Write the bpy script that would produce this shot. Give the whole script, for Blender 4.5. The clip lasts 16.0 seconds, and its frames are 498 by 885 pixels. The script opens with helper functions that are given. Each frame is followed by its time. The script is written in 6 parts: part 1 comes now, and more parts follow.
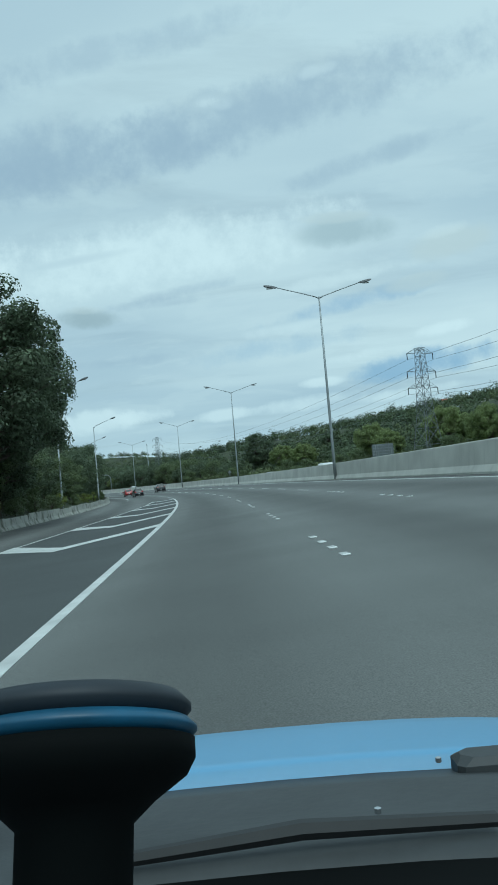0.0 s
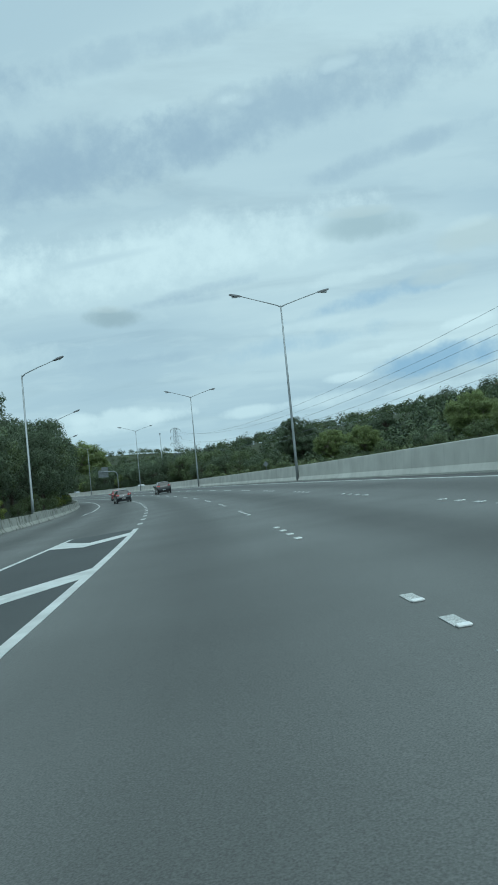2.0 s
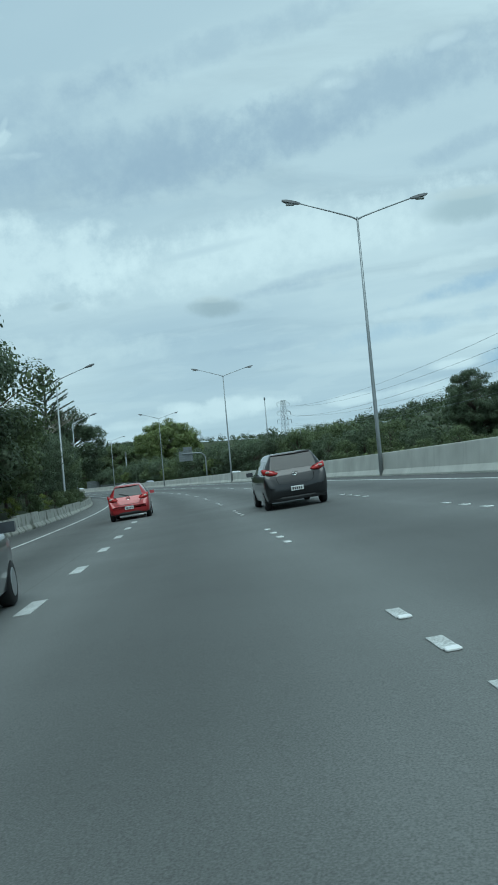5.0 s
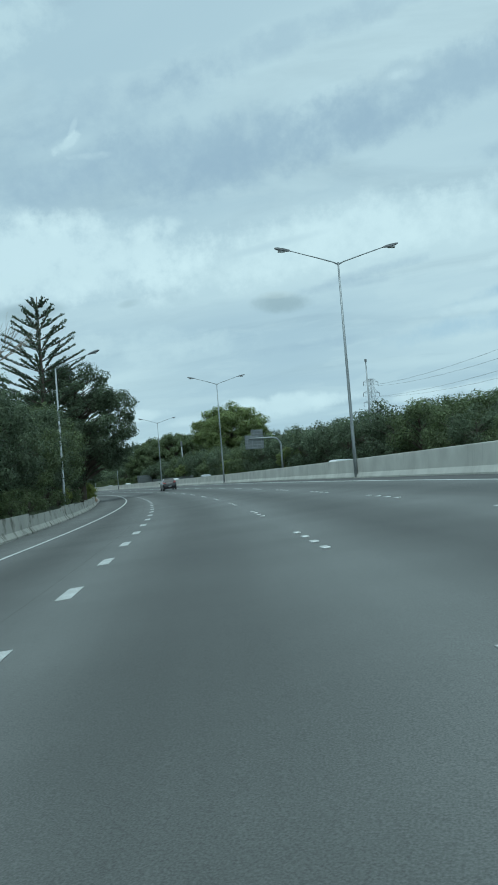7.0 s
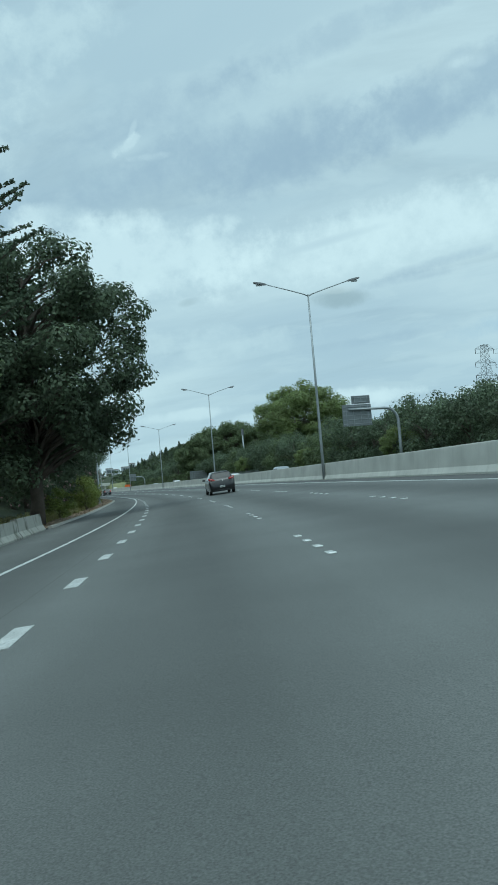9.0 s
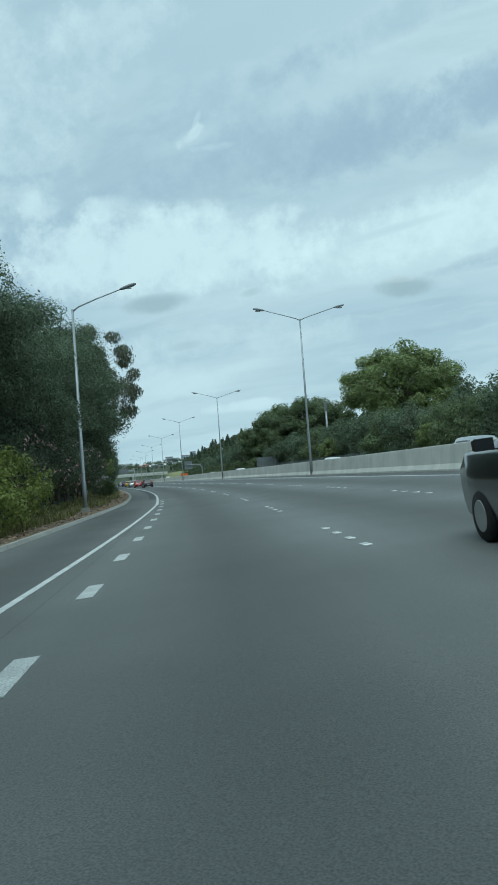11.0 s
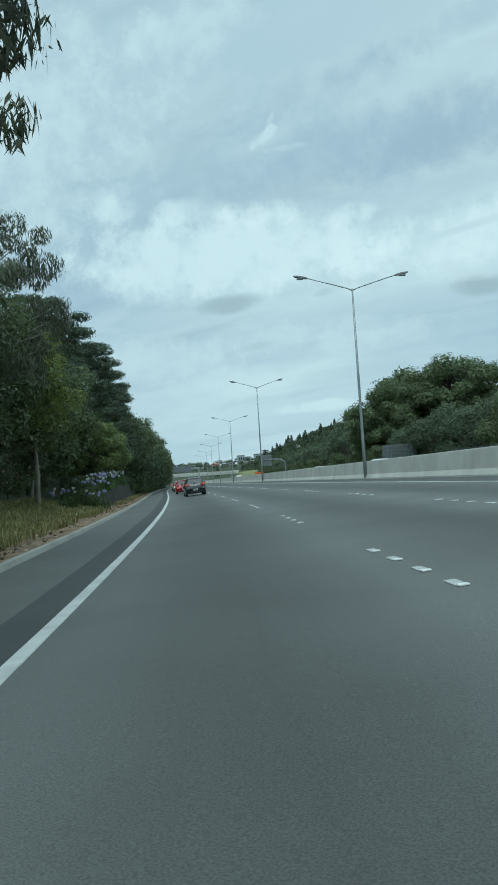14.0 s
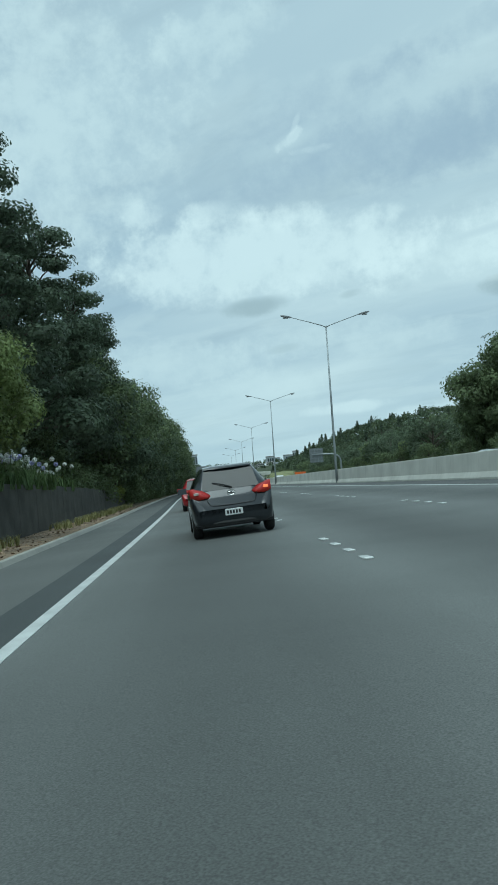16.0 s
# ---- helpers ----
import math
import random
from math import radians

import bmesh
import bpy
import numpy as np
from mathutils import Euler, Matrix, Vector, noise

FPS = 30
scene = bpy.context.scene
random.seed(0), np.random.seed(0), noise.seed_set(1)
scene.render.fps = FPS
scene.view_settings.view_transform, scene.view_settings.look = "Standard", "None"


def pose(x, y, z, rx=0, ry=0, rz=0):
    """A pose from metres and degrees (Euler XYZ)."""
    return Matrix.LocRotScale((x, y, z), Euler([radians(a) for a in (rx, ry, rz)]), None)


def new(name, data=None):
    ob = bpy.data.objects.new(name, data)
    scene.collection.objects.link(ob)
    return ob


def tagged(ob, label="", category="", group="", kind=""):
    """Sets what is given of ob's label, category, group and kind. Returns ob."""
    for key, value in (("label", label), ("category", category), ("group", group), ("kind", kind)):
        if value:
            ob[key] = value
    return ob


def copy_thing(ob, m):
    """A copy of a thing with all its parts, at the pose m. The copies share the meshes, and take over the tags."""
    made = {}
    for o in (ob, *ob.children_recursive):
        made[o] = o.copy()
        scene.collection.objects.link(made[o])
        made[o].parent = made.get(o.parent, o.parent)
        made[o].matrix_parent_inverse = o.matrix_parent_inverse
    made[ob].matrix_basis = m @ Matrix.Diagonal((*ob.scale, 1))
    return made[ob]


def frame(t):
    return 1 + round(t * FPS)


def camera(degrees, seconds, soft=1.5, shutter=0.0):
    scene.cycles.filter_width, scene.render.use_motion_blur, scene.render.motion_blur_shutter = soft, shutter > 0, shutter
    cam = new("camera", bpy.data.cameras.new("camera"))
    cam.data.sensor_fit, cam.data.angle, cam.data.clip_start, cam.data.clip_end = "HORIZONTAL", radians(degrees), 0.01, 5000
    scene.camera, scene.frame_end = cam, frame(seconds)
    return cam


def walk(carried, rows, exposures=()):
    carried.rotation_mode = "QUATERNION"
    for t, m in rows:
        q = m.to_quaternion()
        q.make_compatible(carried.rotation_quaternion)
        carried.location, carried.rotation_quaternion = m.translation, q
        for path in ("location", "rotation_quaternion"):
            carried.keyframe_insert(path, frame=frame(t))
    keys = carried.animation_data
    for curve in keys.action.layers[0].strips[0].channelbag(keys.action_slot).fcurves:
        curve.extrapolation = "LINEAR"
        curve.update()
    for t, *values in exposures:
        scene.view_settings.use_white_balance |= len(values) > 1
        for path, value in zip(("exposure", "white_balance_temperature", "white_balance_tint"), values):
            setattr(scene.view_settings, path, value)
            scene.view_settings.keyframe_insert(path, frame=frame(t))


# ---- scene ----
# ---- camera and walk ----
cam = camera(35.3, 16.0, soft=1.7)
PATH = [  # seconds, x, y, z, yaw, pitch, roll
    (0.0, -0.01, 0.03, 1.216, 1.59, 2.70, 4.95),
    (0.5, -1.12, 14.38, 1.207, 1.81, 2.70, 4.79),
    (1.0, -2.27, 28.73, 1.198, 2.22, 2.58, 5.07),
    (1.5, -3.55, 43.00, 1.189, 2.85, 2.70, 5.46),
    (2.0, -5.05, 57.18, 1.199, 3.45, 2.61, 5.49),
    (2.5, -6.64, 70.95, 1.201, 4.24, 2.53, 5.50),
    (3.0, -8.46, 84.48, 1.214, 5.49, 2.40, 5.48),
    (3.5, -10.70, 97.92, 1.220, 6.78, 2.42, 5.57),
    (4.0, -13.31, 111.02, 1.232, 8.14, 2.41, 5.43),
    (4.5, -16.27, 123.91, 1.223, 9.73, 2.49, 5.16),
    (5.0, -19.40, 136.61, 1.224, 10.97, 2.45, 5.09),
    (5.5, -22.76, 149.16, 1.215, 12.16, 2.39, 5.00),
    (6.0, -26.31, 161.58, 1.216, 13.28, 2.34, 4.88),
    (6.5, -30.08, 173.89, 1.214, 14.54, 2.47, 4.67),
    (7.0, -34.10, 186.08, 1.201, 15.63, 2.52, 4.56),
    (7.5, -38.29, 198.18, 1.184, 16.65, 2.52, 4.61),
    (8.0, -42.68, 210.16, 1.177, 17.62, 2.65, 4.60),
    (8.5, -47.36, 222.20, 1.171, 18.82, 2.68, 4.69),
    (9.0, -52.21, 233.90, 1.165, 20.08, 2.64, 4.81),
    (9.5, -57.31, 245.44, 1.172, 21.29, 2.49, 4.69),
    (10.0, -62.64, 256.84, 1.171, 22.40, 2.39, 4.56),
    (10.5, -68.34, 268.01, 1.160, 23.48, 2.30, 4.38),
    (11.0, -74.20, 279.02, 1.148, 24.57, 2.27, 4.22),
    (11.5, -80.16, 289.93, 1.145, 25.40, 2.47, 4.00),
    (12.0, -86.22, 300.70, 1.132, 26.24, 2.59, 3.99),
    (12.5, -92.38, 311.49, 1.127, 26.95, 2.61, 3.20),
    (13.0, -98.54, 321.93, 1.122, 27.96, 2.65, 3.53),
    (13.5, -104.91, 332.29, 1.119, 28.94, 2.69, 3.75),
    (14.0, -111.48, 342.60, 1.115, 29.78, 2.66, 3.65),
    (14.5, -118.12, 352.72, 1.104, 30.59, 2.76, 3.52),
    (15.0, -124.49, 362.31, 1.095, 30.96, 2.84, 3.45),
    (15.5, -131.20, 372.16, 1.092, 31.44, 2.74, 3.55),
    (16.0, -138.06, 382.09, 1.078, 31.76, 2.95, 3.79),
]
walk(cam, [(t, pose(x, y, z, 90 + pitch, roll, yaw)) for t, x, y, z, yaw, pitch, roll in PATH],
     exposures=[(0, 0.0, 5450, -9), (4, 0.0, 5450, -9), (9, 0.03, 5470, -9), (12.5, 0.08, 5520, -9), (16, 0.05, 5560, -9)])

# ---- world, sun, exposure ----
SUN_EL, SUN_AZ = radians(62), radians(-14)
world = bpy.data.worlds.new("sky")
scene.world = world
world.use_nodes = True
wn, wl = world.node_tree.nodes, world.node_tree.links
wn.clear()


def wnode(kind, **kw):
    n = wn.new(kind)
    for k, v in kw.items():
        if k == "op":
            n.operation = v
        elif k == "blend":
            n.blend_type = v
        elif k == "typ":
            n.data_type = v
    return n


w_out, w_bg = wnode("ShaderNodeOutputWorld"), wnode("ShaderNodeBackground")
w_sky = wnode("ShaderNodeTexSky")
w_sky.sky_type, w_sky.sun_disc, w_sky.sun_elevation, w_sky.sun_rotation = "NISHITA", False, SUN_EL, SUN_AZ + math.pi
w_sky.air_density, w_sky.dust_density = 1.0, 2.0
w_co, w_sep = wnode("ShaderNodeTexCoord"), wnode("ShaderNodeSeparateXYZ")
wl.new(w_co.outputs["Generated"], w_sep.inputs[0])
w_h = wnode("ShaderNodeMath", op="MAXIMUM")
wl.new(w_sep.outputs[2], w_h.inputs[0])
w_h.inputs[1].default_value = 0.0
w_den = wnode("ShaderNodeMath", op="ADD")
wl.new(w_h.outputs[0], w_den.inputs[0])
w_den.inputs[1].default_value = 0.16
w_x, w_y, w_flat = wnode("ShaderNodeMath", op="DIVIDE"), wnode("ShaderNodeMath", op="DIVIDE"), wnode("ShaderNodeCombineXYZ")
for k, n in ((0, w_x), (1, w_y)):
    wl.new(w_sep.outputs[k], n.inputs[0])
    wl.new(w_den.outputs[0], n.inputs[1])
    wl.new(n.outputs[0], w_flat.inputs[k])


def sky_noise(scale, detail, rough, turn, stretch, shift, distort=0.0):
    m, n = wnode("ShaderNodeMapping"), wnode("ShaderNodeTexNoise")
    m.inputs["Location"].default_value = shift
    m.inputs["Rotation"].default_value = (0, 0, radians(turn))
    m.inputs["Scale"].default_value = stretch
    wl.new(w_flat.outputs[0], m.inputs[0])
    wl.new(m.outputs[0], n.inputs["Vector"])
    n.inputs["Scale"].default_value, n.inputs["Detail"].default_value = scale, detail
    n.inputs["Roughness"].default_value, n.inputs["Distortion"].default_value = rough, distort
    return n


def sky_ramp(source, stops):
    r = wnode("ShaderNodeValToRGB")
    wl.new(source, r.inputs[0])
    while len(r.color_ramp.elements) < len(stops):
        r.color_ramp.elements.new(0.5)
    for e, (p, c) in zip(r.color_ramp.elements, stops):
        e.position, e.color = p, (*c, 1) if len(c) == 3 else (c[0], c[0], c[0], 1)
    return r


def sky_mix(fac, a, b):
    n = wnode("ShaderNodeMix", typ="RGBA")
    for value, i in ((fac, 0), (a, 6), (b, 7)):
        if hasattr(value, "links"):
            wl.new(value, n.inputs[i])
        else:
            n.inputs[i].default_value = value
    return n.outputs[2]


# a high grey-white sheet with streaks, thin blue gaps, and small low clouds
w_blue = wnode("ShaderNodeMix", typ="RGBA", blend="MULTIPLY")
w_blue.inputs[0].default_value = 1.0
wl.new(w_sky.outputs[0], w_blue.inputs[6])
w_blue.inputs[7].default_value = (0.062, 0.062, 0.062, 1)
sheet = sky_noise(0.75, 6, 0.45, 24, (0.6, 1.3, 1), (3.1, 0.4, 0), 0.4)
sheet_col = sky_ramp(sheet.outputs[0], [(0.30, (0.48, 0.57, 0.65)), (0.47, (0.59, 0.67, 0.72)), (0.60, (0.72, 0.79, 0.81)), (0.74, (0.81, 0.87, 0.87))])
veil = sky_noise(2.3, 8, 0.6, 20, (0.5, 1.4, 1), (0.7, 5.2, 0), 0.8)
cover = sky_ramp(veil.outputs[0], [(0.25, (0.80,)), (0.50, (0.97,))])
sky_a = sky_mix(cover.outputs[0], w_blue.outputs[2], sheet_col.outputs[0])
puff = sky_noise(3.4, 9, 0.58, 12, (0.8, 1.0, 1), (9.3, 2.2, 0), 0.3)
puff_mask = sky_ramp(puff.outputs[0], [(0.52, (0.0,)), (0.72, (0.45,))])
puff_col = sky_ramp(puff.outputs[0], [(0.58, (0.78, 0.84, 0.84)), (0.8, (0.55, 0.63, 0.68))])
sky_b = sky_mix(puff_mask.outputs[0], sky_a, puff_col.outputs[0])
# ragged edges shared by the single clouds
rag = wnode("ShaderNodeTexNoise")
wl.new(w_co.outputs["Generated"], rag.inputs["Vector"])
rag.inputs["Scale"].default_value, rag.inputs["Detail"].default_value, rag.inputs["Roughness"].default_value = 24, 8, 0.66


def cloud(below, azimuth, elevation, wide, high, color, solid, ragged=1.1, tilt=0.0):
    """One cloud in its direction of the sky (degrees, azimuth to the left of north), laid over what is below."""
    az, el, tl = radians(azimuth), radians(elevation), radians(tilt)
    right = Vector((math.cos(az), math.sin(az), 0))
    up = Vector((math.sin(az) * math.sin(el), -math.cos(az) * math.sin(el), math.cos(el)))
    centre = Vector((-math.sin(az) * math.cos(el), math.cos(az) * math.cos(el), math.sin(el)))
    axes = (right * math.cos(tl) + up * math.sin(tl), up * math.cos(tl) - right * math.sin(tl))
    squares = []
    for axis, size in zip(axes, (wide, high)):
        dot = wnode("ShaderNodeVectorMath", op="DOT_PRODUCT")
        wl.new(w_co.outputs["Generated"], dot.inputs[0])
        dot.inputs[1].default_value = axis / math.tan(radians(size / 2))
        off = wnode("ShaderNodeMath", op="POWER")
        wl.new(dot.outputs["Value"], off.inputs[0])
        off.inputs[1].default_value = 2.0
        squares.append(off)
    front = wnode("ShaderNodeVectorMath", op="DOT_PRODUCT")
    wl.new(w_co.outputs["Generated"], front.inputs[0])
    front.inputs[1].default_value = centre
    add = wnode("ShaderNodeMath", op="ADD")
    wl.new(squares[0].outputs[0], add.inputs[0])
    wl.new(squares[1].outputs[0], add.inputs[1])
    rough = wnode("ShaderNodeMath", op="MULTIPLY_ADD")
    wl.new(rag.outputs[0], rough.inputs[0])
    rough.inputs[1].default_value = ragged * 2
    wl.new(add.outputs[0], rough.inputs[2])
    edge_r = wnode("ShaderNodeMapRange")
    edge_r.interpolation_type = "SMOOTHSTEP"
    wl.new(rough.outputs[0], edge_r.inputs[0])
    for k, v in ((1, ragged * 0.85 - 0.1 if ragged > 1 else ragged + 0.05), (2, ragged + 1.0), (3, solid), (4, 0.0)):
        edge_r.inputs[k].default_value = v
    ahead = wnode("ShaderNodeMath", op="GREATER_THAN")
    wl.new(front.outputs["Value"], ahead.inputs[0])
    ahead.inputs[1].default_value = 0.5
    both = wnode("ShaderNodeMath", op="MULTIPLY")
    wl.new(edge_r.outputs[0], both.inputs[0])
    wl.new(ahead.outputs[0], both.inputs[1])
    return sky_mix(both.outputs[0], below, (*color, 1))


WHITE, GREY, BEIGE, PALE, DIM = (0.86, 0.92, 0.92), (0.40, 0.47, 0.50), (0.64, 0.69, 0.69), (0.76, 0.83, 0.84), (0.43, 0.51, 0.60)
CLOUDS = [
    # broad grey-blue bands high up, rising to the right
    (1, 25.0, 50, 5.0, DIM, 0.75, 1.1, 11), (18, 23.0, 34, 5.5, DIM, 0.8, 1.1, 7), (-9, 21.5, 16, 1.8, DIM, 0.55, 1.3, 10), (10, 29.5, 30, 2.4, DIM, 0.45, 1.4, 12), (24, 26.0, 20, 4.0, DIM, 0.5, 1.3, 14),
    (46, 25, 22, 24, PALE, 0.65, 1.8, 0), (33, 30, 12, 5, PALE, 0.55, 1.8, 20),
    # the bright bank below them, with a lumpy upper edge
    (8, 16.5, 34, 5.5, WHITE, 0.75, 1.5, 7), (30, 16.2, 28, 7.0, WHITE, 0.75, 1.0, 3), (33, 19.2, 7, 2.2, WHITE, 0.5, 1.5, 0), (27, 18.8, 6, 2.4, WHITE, 0.55, 1.4, 5), (21, 18.2, 6, 1.8, WHITE, 0.4, 1.6, 8), (38, 19.4, 6, 2.0, WHITE, 0.4, 1.5, -4),
    (30, 15.0, 14, 1.6, PALE, 0.6, 1.4, 6), (24, 10.0, 22, 3.0, PALE, 0.5, 1.5, 0), (38, 9.0, 20, 4.0, PALE, 0.5, 1.6, 0),
    (8, 13.2, 12, 0.9, DIM, 0.4, 1.4, 4), (10, 9.2, 14, 1.0, DIM, 0.35, 1.5, 3), (5, 14.0, 10, 1.0, DIM, 0.5, 1.4, 8), (13, 16.4, 9, 0.8, DIM, 0.3, 1.5, 9),
    # blue gaps and their small clouds
    (-11.3, 7.2, 12, 2.4, (0.30, 0.46, 0.64), 0.85, 0.95, 5), (-2, 9.5, 16, 1.8, (0.42, 0.55, 0.68), 0.5, 1.3, 5), (-8, 12.2, 16, 1.6, (0.36, 0.50, 0.66), 0.65, 1.2, 8), (-10, 5.2, 10, 0.9, WHITE, 0.6, 1.2, 4), (-6, 13.8, 14, 1.2, WHITE, 0.4, 1.4, 6), (-3, 10.8, 9, 1.0, WHITE, 0.4, 1.4, 5), (-7, 8.2, 7, 0.9, WHITE, 0.55, 1.2, 5),
    (12.6, 5.0, 12, 2.0, WHITE, 0.75, 1.0, 3), (15.5, 5.4, 4, 1.2, WHITE, 0.7, 0.8, 0), (9.0, 5.2, 5, 1.3, WHITE, 0.7, 0.9, 2), (2.5, 4.9, 6, 1.1, WHITE, 0.7, 0.9, 3), (-3, 5.2, 9, 1.2, WHITE, 0.6, 1.2, 4), (-4.5, 6.6, 4, 0.9, WHITE, 0.7, 0.9, 2), (24, 5.0, 8, 1.1, WHITE, 0.6, 1.0, 3), (19.5, 4.4, 6, 0.9, WHITE, 0.5, 1.1, 2), (30, 7, 14, 3, PALE, 0.6, 1.3, 0),
    (12.2, 12.4, 5.0, 1.7, GREY, 0.75, 0.7, -4), (12.4, 13.0, 3.6, 0.7, BEIGE, 0.5, 0.8, -2), (-6.9, 17.0, 8.4, 2.7, (0.47, 0.55, 0.58), 0.8, 0.7, -3), (-6.4, 18.0, 6.5, 1.0, BEIGE, 0.6, 0.9, -3),
    (-14.4, 15.3, 7.5, 2.6, BEIGE, 0.8, 0.8, 6), (-14.0, 16.1, 5.0, 1.0, WHITE, 0.3, 1.4, 6), (-13.4, 9.5, 4.2, 1.2, WHITE, 0.8, 0.9, 5), (-12, 12.9, 6, 1.4, BEIGE, 0.7, 0.9, 5),
    # thin bright wisps
    (2.0, 26.2, 3.6, 1.2, WHITE, 0.3, 2.6, 6), (2.3, 26.3, 2.4, 0.6, WHITE, 0.25, 2.6, 6), (-6.0, 27.5, 2.8, 0.9, WHITE, 0.35, 2.6, 6),
    (26.8, 23.7, 5.0, 1.4, PALE, 0.35, 2.6, 28), (26.9, 23.9, 3.8, 0.65, WHITE, 0.36, 4.2, 36), (26.0, 23.0, 4.2, 0.6, WHITE, 0.28, 4.2, 4), (26.5, 24.9, 1.6, 0.4, WHITE, 0.25, 4.0, 64),
    (30.5, 12.7, 5.4, 1.7, GREY, 0.7, 0.8, 6), (23.4, 13.1, 1.9, 0.7, GREY, 0.4, 1.1, 10), (28.6, 9.6, 3.0, 0.8, GREY, 0.35, 1.1, 6),
]
for az, el, wide, high, color, solid, ragged, tilt in CLOUDS:
    sky_b = cloud(sky_b, az, el, wide, high, color, solid, ragged, tilt)
haze = sky_ramp(w_h.outputs[0], [(0.0, (0.6,)), (0.09, (0.16,)), (0.22, (0.0,))])
sky_c = sky_mix(haze.outputs[0], sky_b, (0.60, 0.70, 0.74, 1))
wl.new(sky_c, w_bg.inputs[0])
w_bg.inputs[1].default_value = 0.88
wl.new(w_bg.outputs[0], w_out.inputs[0])

sun = new("sun", bpy.data.lights.new("sun", "SUN"))
sun.data.energy, sun.data.angle, sun.data.color = 1.4, radians(40), (1.0, 0.97, 0.92)
sun.matrix_world = Matrix.Rotation(-SUN_AZ, 4, "Z") @ Matrix.Rotation(math.pi / 2 - SUN_EL, 4, "X") @ Matrix.Identity(4)
sun.location = (0, 0, 60)

# ---- materials ----


class Mat:
    """A node material: a base colour varied at two scales, with grain in the relief."""

    def __init__(self, name, color, rough=0.8, metal=0.0, vary=0.25, scale=3.0, fine=40.0, bump=0.2, dist=0.01, coat=0.0, spec=0.5, per="none", vary_per=0.3, dark=None):
        self.m = bpy.data.materials.new(name)
        self.m.use_nodes = True
        self.n, self.l = self.m.node_tree.nodes, self.m.node_tree.links
        self.p = self.n["Principled BSDF"]
        self.p.inputs["Roughness"].default_value = rough
        self.p.inputs["Metallic"].default_value = metal
        self.p.inputs["Coat Weight"].default_value = coat
        self.p.inputs["Specular IOR Level"].default_value = spec
        co = self.n.new("ShaderNodeTexCoord")
        self.co = co.outputs["Object"]
        big, small = self.noise(scale, 5), self.noise(fine, 3)
        dark = dark or tuple(c * (1 - vary) for c in color)
        light = tuple(min(1, c * (1 + vary)) for c in color)
        col = self.mix(self.ramp(big, 0.3, 0.7), (*dark, 1), (*light, 1))
        col = self.mix(self.ramp(small, 0.25, 0.75), col, self.scaled(col, 1 - vary * 0.6))
        if per == "island":
            g = self.n.new("ShaderNodeNewGeometry")
            col = self.scaled(col, self.maprange(g.outputs["Random Per Island"], 1 - vary_per, 1 + vary_per))
        elif per == "object":
            g = self.n.new("ShaderNodeObjectInfo")
            col = self.scaled(col, self.maprange(g.outputs["Random"], 1 - vary_per, 1 + vary_per))
        self.col = col
        self.l.new(col, self.p.inputs["Base Color"])
        if bump:
            b = self.n.new("ShaderNodeBump")
            b.inputs["Strength"].default_value, b.inputs["Distance"].default_value = bump, dist
            self.l.new(small, b.inputs["Height"])
            self.l.new(b.outputs[0], self.p.inputs["Normal"])

    def noise(self, scale, detail, vec=None, stretch=None):
        t = self.n.new("ShaderNodeTexNoise")
        t.inputs["Scale"].default_value, t.inputs["Detail"].default_value = scale, detail
        vec = vec or self.co
        if stretch:
            mp = self.n.new("ShaderNodeMapping")
            mp.inputs["Scale"].default_value = stretch
            self.l.new(vec, mp.inputs[0])
            vec = mp.outputs[0]
        self.l.new(vec, t.inputs["Vector"])
        return t.outputs[0]

    def ramp(self, value, lo, hi):
        r = self.n.new("ShaderNodeMapRange")
        r.inputs[1].default_value, r.inputs[2].default_value = lo, hi
        self.l.new(value, r.inputs[0])
        return r.outputs[0]

    def maprange(self, value, lo, hi):
        r = self.n.new("ShaderNodeMapRange")
        r.inputs[3].default_value, r.inputs[4].default_value = lo, hi
        self.l.new(value, r.inputs[0])
        return r.outputs[0]

    def mix(self, fac, a, b):
        x = self.n.new("ShaderNodeMix")
        x.data_type = "RGBA"
        for value, i in ((fac, 0), (a, 6), (b, 7)):
            if hasattr(value, "links"):
                self.l.new(value, x.inputs[i])
            else:
                x.inputs[i].default_value = value
        return x.outputs[2]

    def scaled(self, col, k):
        x = self.n.new("ShaderNodeVectorMath")
        x.operation = "SCALE"
        self.l.new(col, x.inputs[0])
        if hasattr(k, "links"):
            self.l.new(k, x.inputs["Scale"])
        else:
            x.inputs["Scale"].default_value = k
        return x.outputs[0]

    def base(self, col):
        self.col = col
        self.l.new(col, self.p.inputs["Base Color"])
        return self


def leaf_mat(name, color, vary_per=0.45, trans=0.32):
    m = Mat(name, color, rough=0.55, vary=0.35, scale=0.35, fine=9, bump=0, per="island", vary_per=vary_per, spec=0.25)
    t, mix = m.n.new("ShaderNodeBsdfTranslucent"), m.n.new("ShaderNodeMixShader")
    m.l.new(m.scaled(m.col, 1.3), t.inputs[0])
    mix.inputs[0].default_value = trans
    m.l.new(m.p.outputs[0], mix.inputs[1])
    m.l.new(t.outputs[0], mix.inputs[2])
    m.l.new(mix.outputs[0], m.n["Material Output"].inputs[0])
    return m.m


